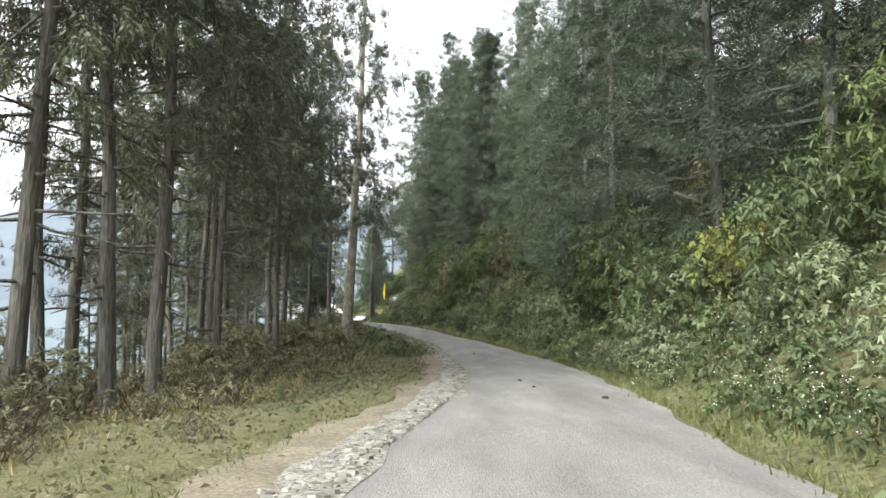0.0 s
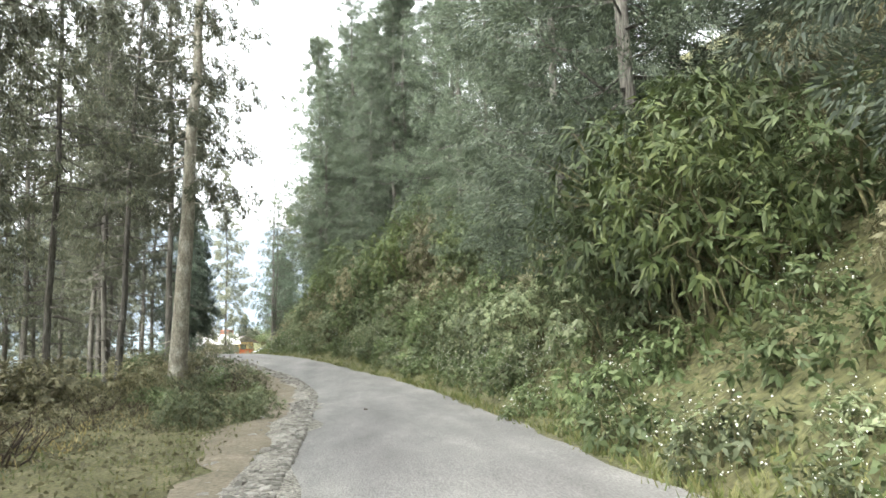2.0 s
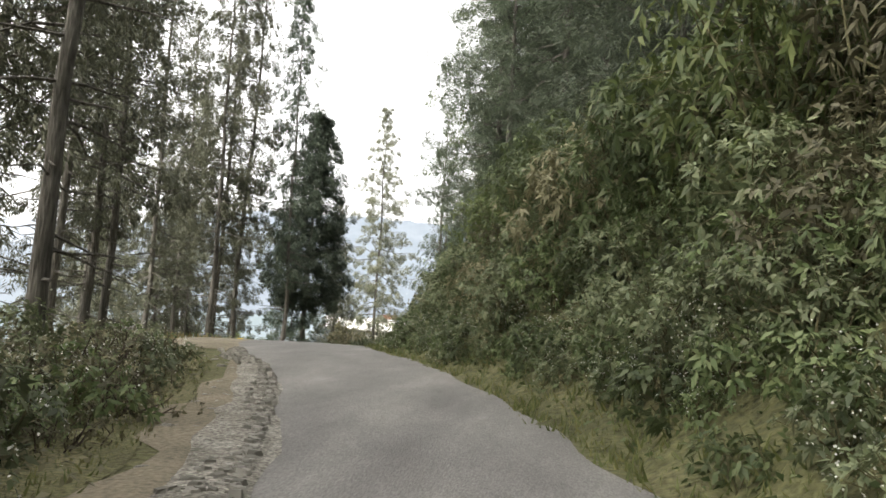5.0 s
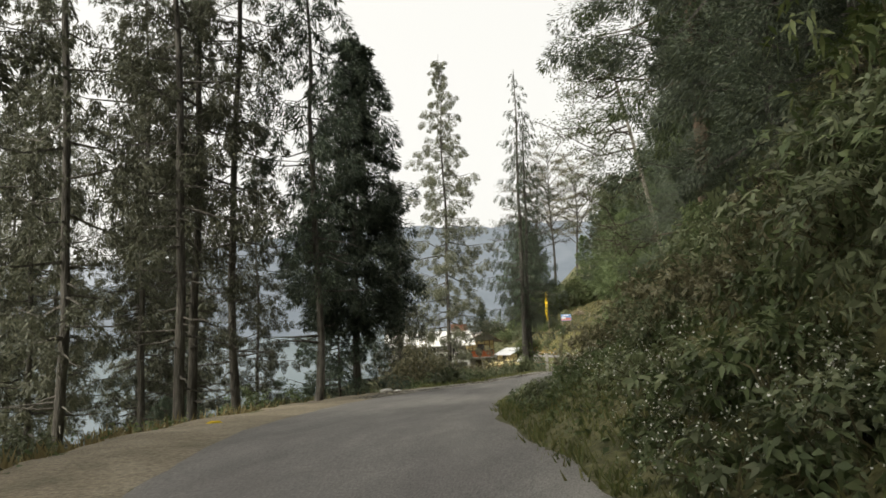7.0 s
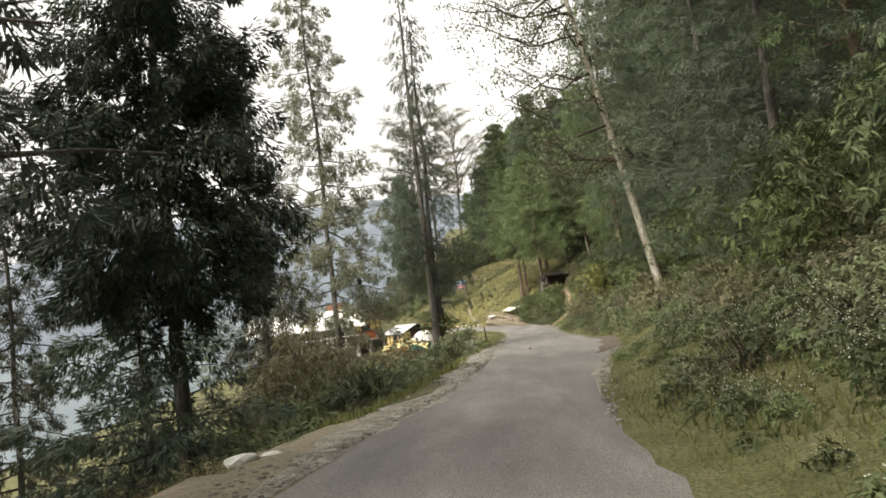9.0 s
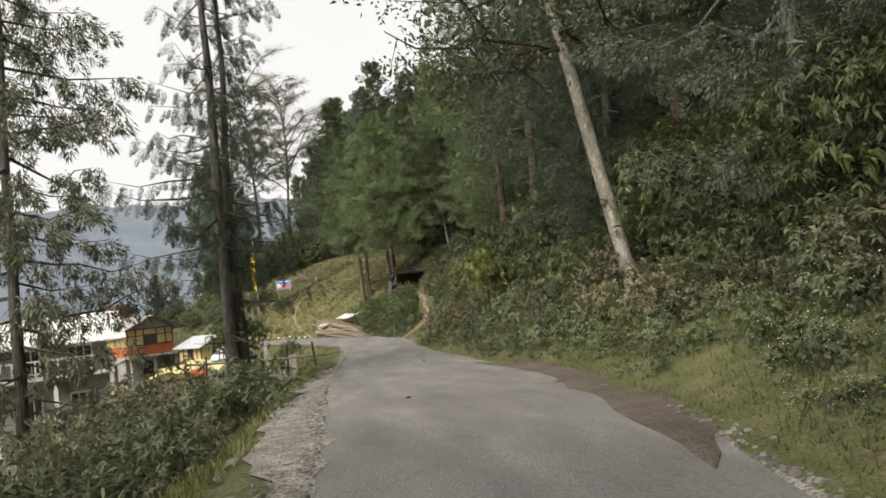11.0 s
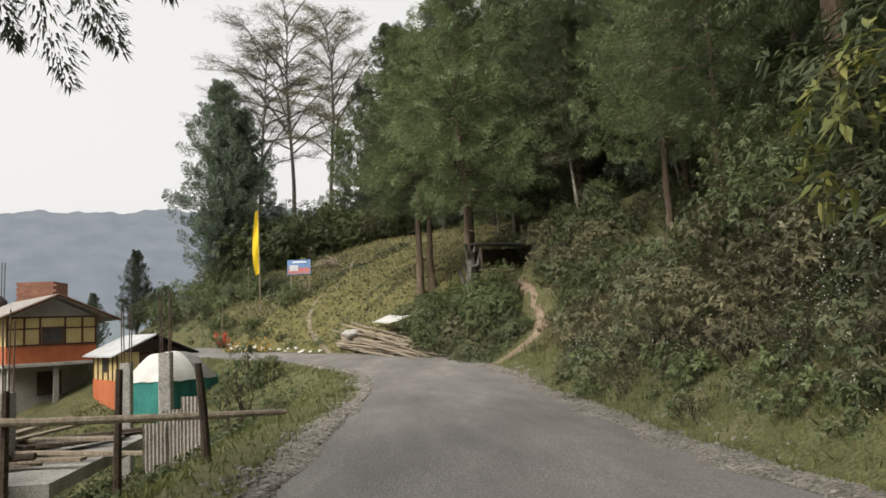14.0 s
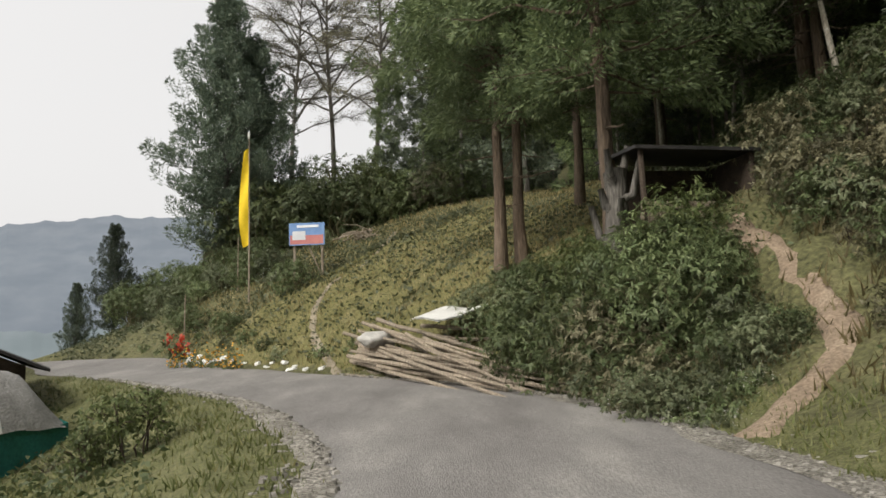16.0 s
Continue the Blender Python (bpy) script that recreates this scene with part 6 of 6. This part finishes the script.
curtain("front_wall", (0, 0), (tw, 0))
curtain("side_wall", (0, td), (0, 0))
curtain("back_wall", (tw, td), (0, td))
curtain("side_wall", (tw, 0), (tw, td))
GREY_SHEET = surface("grey_sheet", [(0.3, (0.17, 0.165, 0.155)), (0.6, (0.27, 0.265, 0.25))], 3, 24, 0.65, 0.4, grain=0.15)
for x0, x1, mat, lab, over in ((-0.05, 1.35, WHITE_SHEET, "sagging pale plastic cover", 0.012), (1.25, tw + 0.05, GREY_SHEET, "crumpled grey plastic cover", 0.0)):
    so = Solid()
    for j in range(16):
        for i in range(12):
            a, b = x0 + (x1 - x0) * i / 11, j / 15
            dome = math.sin(math.pi * b) ** 0.7 * (0.62 + 0.38 * math.sin(math.pi * (a + 0.5) / (tw + 1.0)))
            dome *= min(1.0, max(0.0, a + 0.05) / 0.45, max(0.0, tw + 0.05 - a) / 0.45) ** 0.6
            so.v.append((a, -0.05 + (td + 0.1) * b, -0.72 + 0.95 * dome + over + 0.03 * math.sin(a * 7 + b * 9) * math.sin(b * 11 + a * 3)))
    so.f += [(j * 12 + i, j * 12 + i + 1, (j + 1) * 12 + i + 1, (j + 1) * 12 + i) for j in range(15) for i in range(11)]
    part("cover", so, mat, tent, lab, True)
for x, y in ((0.04, 0.04), (tw - 0.04, 0.04), (0.04, td - 0.04), (tw - 0.04, td - 0.04)):
    part("pole", Solid().tube([(x, y, gt - 0.2), (x, y, -0.7)], [0.03, 0.03], 6), WOOD, tent)

# unfinished slab with columns, bars, boards and a yellow sheet
slab = thing("concrete_frame", "unfinished concrete frame with columns and steel bars", "building frame", m=pose(0, 0, 0))
part("slab", Solid().box((-16.5, 107.4, -1.45), (-9.5, 112.2, -1.25)), CONCRETE, slab)
for x, y, h in ((-9.0, 111.6, 0.40), (-10.6, 114.4, 0.15), (-10.9, 109.2, -0.08)):
    col = part("column", Solid().box((x - 0.12, y - 0.12, height(x, y) - 0.5), (x + 0.12, y + 0.12, h), chamfer=0.02), CONCRETE, slab)
    for dx, dy in ((-0.08, -0.08), (0.08, -0.08), (-0.08, 0.08), (0.08, 0.08)):
        part("steel_bar", Solid().tube([(x + dx, y + dy, h - 0.1), (x + dx * 1.2, y + dy, h + 1.15 + 0.2 * rP.uniform())], [0.014, 0.014], 5), STEEL, col)
for i in range(34):
    x, y, a = rP.uniform(-14.0, -10.0), rP.uniform(107.8, 111.4), rP.choice([rP.normal() * 0.25, 1.4 + rP.normal() * 0.3])
    l = rP.uniform(0.9, 1.9)
    ob = thing("board", "loose grey and brown timber board on the slab", "board", "loose boards", m=pose(x, y, -1.25 + 0.05 * (i % 8), rP.normal() * 2, rP.normal() * 2, math.degrees(a)))
    part("plank", Solid().box((-l, -0.09, 0.0), (l, 0.09, 0.045), chamfer=0.01), (WOOD, WOOD, DARK_WOOD)[i % 3], ob)
so = Solid()
for j in range(9):
    for i in range(9):
        so.v.append((-13.4 + 2.9 * i / 8, 105.6 + 1.7 * j / 8, -0.45 + 0.25 * j / 8 + 0.10 * math.sin(i * 1.3 + j) + 0.25 * math.sin(math.pi * i / 8)))
so.f += [(j * 9 + i, j * 9 + i + 1, (j + 1) * 9 + i + 1, (j + 1) * 9 + i) for j in range(8) for i in range(8)]
YELLOW_SHEET = surface("yellow_plastic", [(0.3, (0.45, 0.36, 0.14)), (0.6, (0.58, 0.50, 0.26))], 2, 20, 0.6, 0.2, grain=0.08)
stack = thing("covered_stack", "timber stack under a faded yellow plastic sheet", "timber stack", m=pose(0, 0, 0))
part("cover", so, YELLOW_SHEET, stack, "faded yellow plastic", True)
for i in range(5):
    part("beam", Solid().box((-13.2, 105.8 + 0.3 * i, height(-10.7, 106.4) - 0.6), (-10.7, 106.0 + 0.3 * i, -0.62), chamfer=0.02), WOOD, stack)
for i in range(3):
    x = -8.45 + i * 0.28
    sh = thing("tin_sheet", "upright rusty corrugated tin sheet closing the yard", "tin sheet", "yard fence", m=pose(x, 108.1 + 0.05 * (i % 2), height(x, 108.1), 0, 0, 4))
    so = Solid()
    for k in range(13):
        so.v += [(0.33 * k / 12, 0.02 * (k % 2), -0.3), (0.33 * k / 12, 0.02 * (k % 2), -0.42 - height(-8.1, 108.1) + 0.05 * (i % 3))]
    so.f += [(2 * k, 2 * k + 2, 2 * k + 3, 2 * k + 1) for k in range(12)]
    part("panel", so, RUST_TIN, sh)

# bamboo rail with posts at the road's edge
fence = thing("bamboo_rail", "long bamboo rail tied to leaning wooden posts", "fence", m=pose(0, 0, 0))
part("rail", Solid().tube([(-6.0, 105.1, -0.22), (-6.7, 104.95, -0.2), (-8.5, 104.7, -0.14), (-11.8, 104.3, 0.06)], [0.032, 0.04, 0.045, 0.05], 8, True), WOOD, fence, "pale bamboo pole")
part("rail", Solid().tube([(-8.6, 104.8, -0.5), (-10.2, 104.9, -0.55), (-12.5, 105.0, -0.5)], [0.04, 0.04, 0.04], 7, True), DARK_WOOD, fence)
for x, y, h, k in ((-6.75, 104.5, 0.40, -0.10), (-8.9, 104.75, 0.2, 0.02), (-11.0, 104.45, 0.3, 0.0), (-7.9, 105.2, 0.35, 0.03)):
    z0 = height(x, y)
    part("post", Solid().tube([(x, y, z0 - 0.3), (x + k * 0.5, y, (z0 + h) / 2), (x + k, y, h)], [0.05, 0.045, 0.04], 7, True), DARK_WOOD, fence)

# pale-roofed house further down the valley side
vx, vy = -20.9, 104.3
vz = min(height(vx + 0.5, vy + 0.5), height(vx + 5.5, vy + 5.0))
villa = thing("house", "grey two-storey house with a white tin roof and balcony", "house", m=pose(vx, vy, 0, 0, 0, 16))
part("wall", Solid().box((0.2, 0.9, vz - 1), (6.2, 6.0, 1.5)), GREY_WALL, villa)
for so in gable_roof(-3.4, 3.4, -3.7, 3.7, 1.42, 2.62, ribs=50):
    ob = part("roof", so, WHITE_SHEET, villa, "white painted tin slope")
    ob.matrix_basis = pose(3.2, 3.3, 0, 0, 0, 90)
part("balcony", Solid().box((0.0, 0.0, 0.08), (6.4, 0.9, 0.2)), WHITE_SHEET, villa, "white balcony slab")
part("rail", Solid().box((0.0, 0.0, 0.82), (6.4, 0.06, 0.88)), WHITE_SHEET, villa)
for i in range(17):
    part("baluster", Solid().box((0.02 + i * 0.392, 0.005, 0.2), (0.08 + i * 0.392, 0.05, 0.82)), WHITE_SHEET, villa)
for x in (0.05, 2.1, 4.15, 6.2):
    part("pillar", Solid().box((x, 0.06, vz - 1), (x + 0.15, 0.21, 0.08)), WHITE_SHEET, villa)
for x in (0.9, 2.8, 4.7):
    for z in (0.3, -1.6):
        w_ = part("window", Solid().box((x, 0.84, z), (x + 0.95, 0.9, z + 1.05)), WHITE_SHEET, villa)
        for k in range(3):
            part("pane", Solid().box((x + 0.07 + 0.29 * k, 0.825, z + 0.08), (x + 0.30 + 0.29 * k, 0.838, z + 0.95)), GLASS_DARK, w_)
low = thing("house", "low house with a rusty flat tin roof", "house", m=pose(-20.2, 121.5, 0))
part("wall", Solid().box((-1.5, -2.0, height(-20, 121) - 1), (1.5, 2.0, -0.35)), GREY_WALL, low)
part("roof", Solid().box((-1.9, -2.4, 0), (1.9, 2.4, 0.06), pose(0, 0, -0.3, 4, 0, 0)), RUST_TIN, low, "rusty tin sheets")
part("blue_cloth", Solid().box((0.2, -2.1, -1.9), (1.0, -2.04, -1.0)), BLUE_CLOTH, low, "blue cloth hung out")

# a leafy young tree beside the tent, and small stones on the road
YOUNG = broadleaf("young_tree", "thin young tree with few drooping leaves", 190, 4.2, 0.9, 5, 420, 0.24, DARK_WOOD, LEAF_MID, category="tree", group="young trees", wide=0.26, droop=0.9, low=0.35, lobes=9)
plant(YOUNG, -7.7, 112.9, 0.55)
plant(YOUNG, -8.3, 114.4, 0.45)
LEAFY = broadleaf("small_tree", "small dark broad-leaved tree beside the twin-stemmed cedar", 191, 4.3, 1.2, 7, 2600, 0.13, DARK_WOOD, LEAF_DEEP, category="tree", group="young trees", wide=0.4, droop=0.6, low=0.66, lobes=9)
plant(LEAFY, -9.35, 100.0, 0.95)
for x, y, k in ((2.57, 11.5, 0.05), (1.57, 14.5, 0.045), (1.67, 13.15, 0.035), (1.2, 26.0, 0.03), (-5.6, 86.0, 0.04), (-3.2, 99.0, 0.035)):
    ob = tagged(new("loose_stone", CHIPS[1].copy()), "small dark stone lying on the asphalt", "stone", "stones on the road")
    ob.data.materials[0] = DARK_WOOD
    zr_ = float(ROAD[S_AT(y), 2])
    ob.matrix_basis = Matrix.LocRotScale((x, y, zr_ + 0.055), Euler((0, 0, x * 5)), (k * 1.3, k, k))
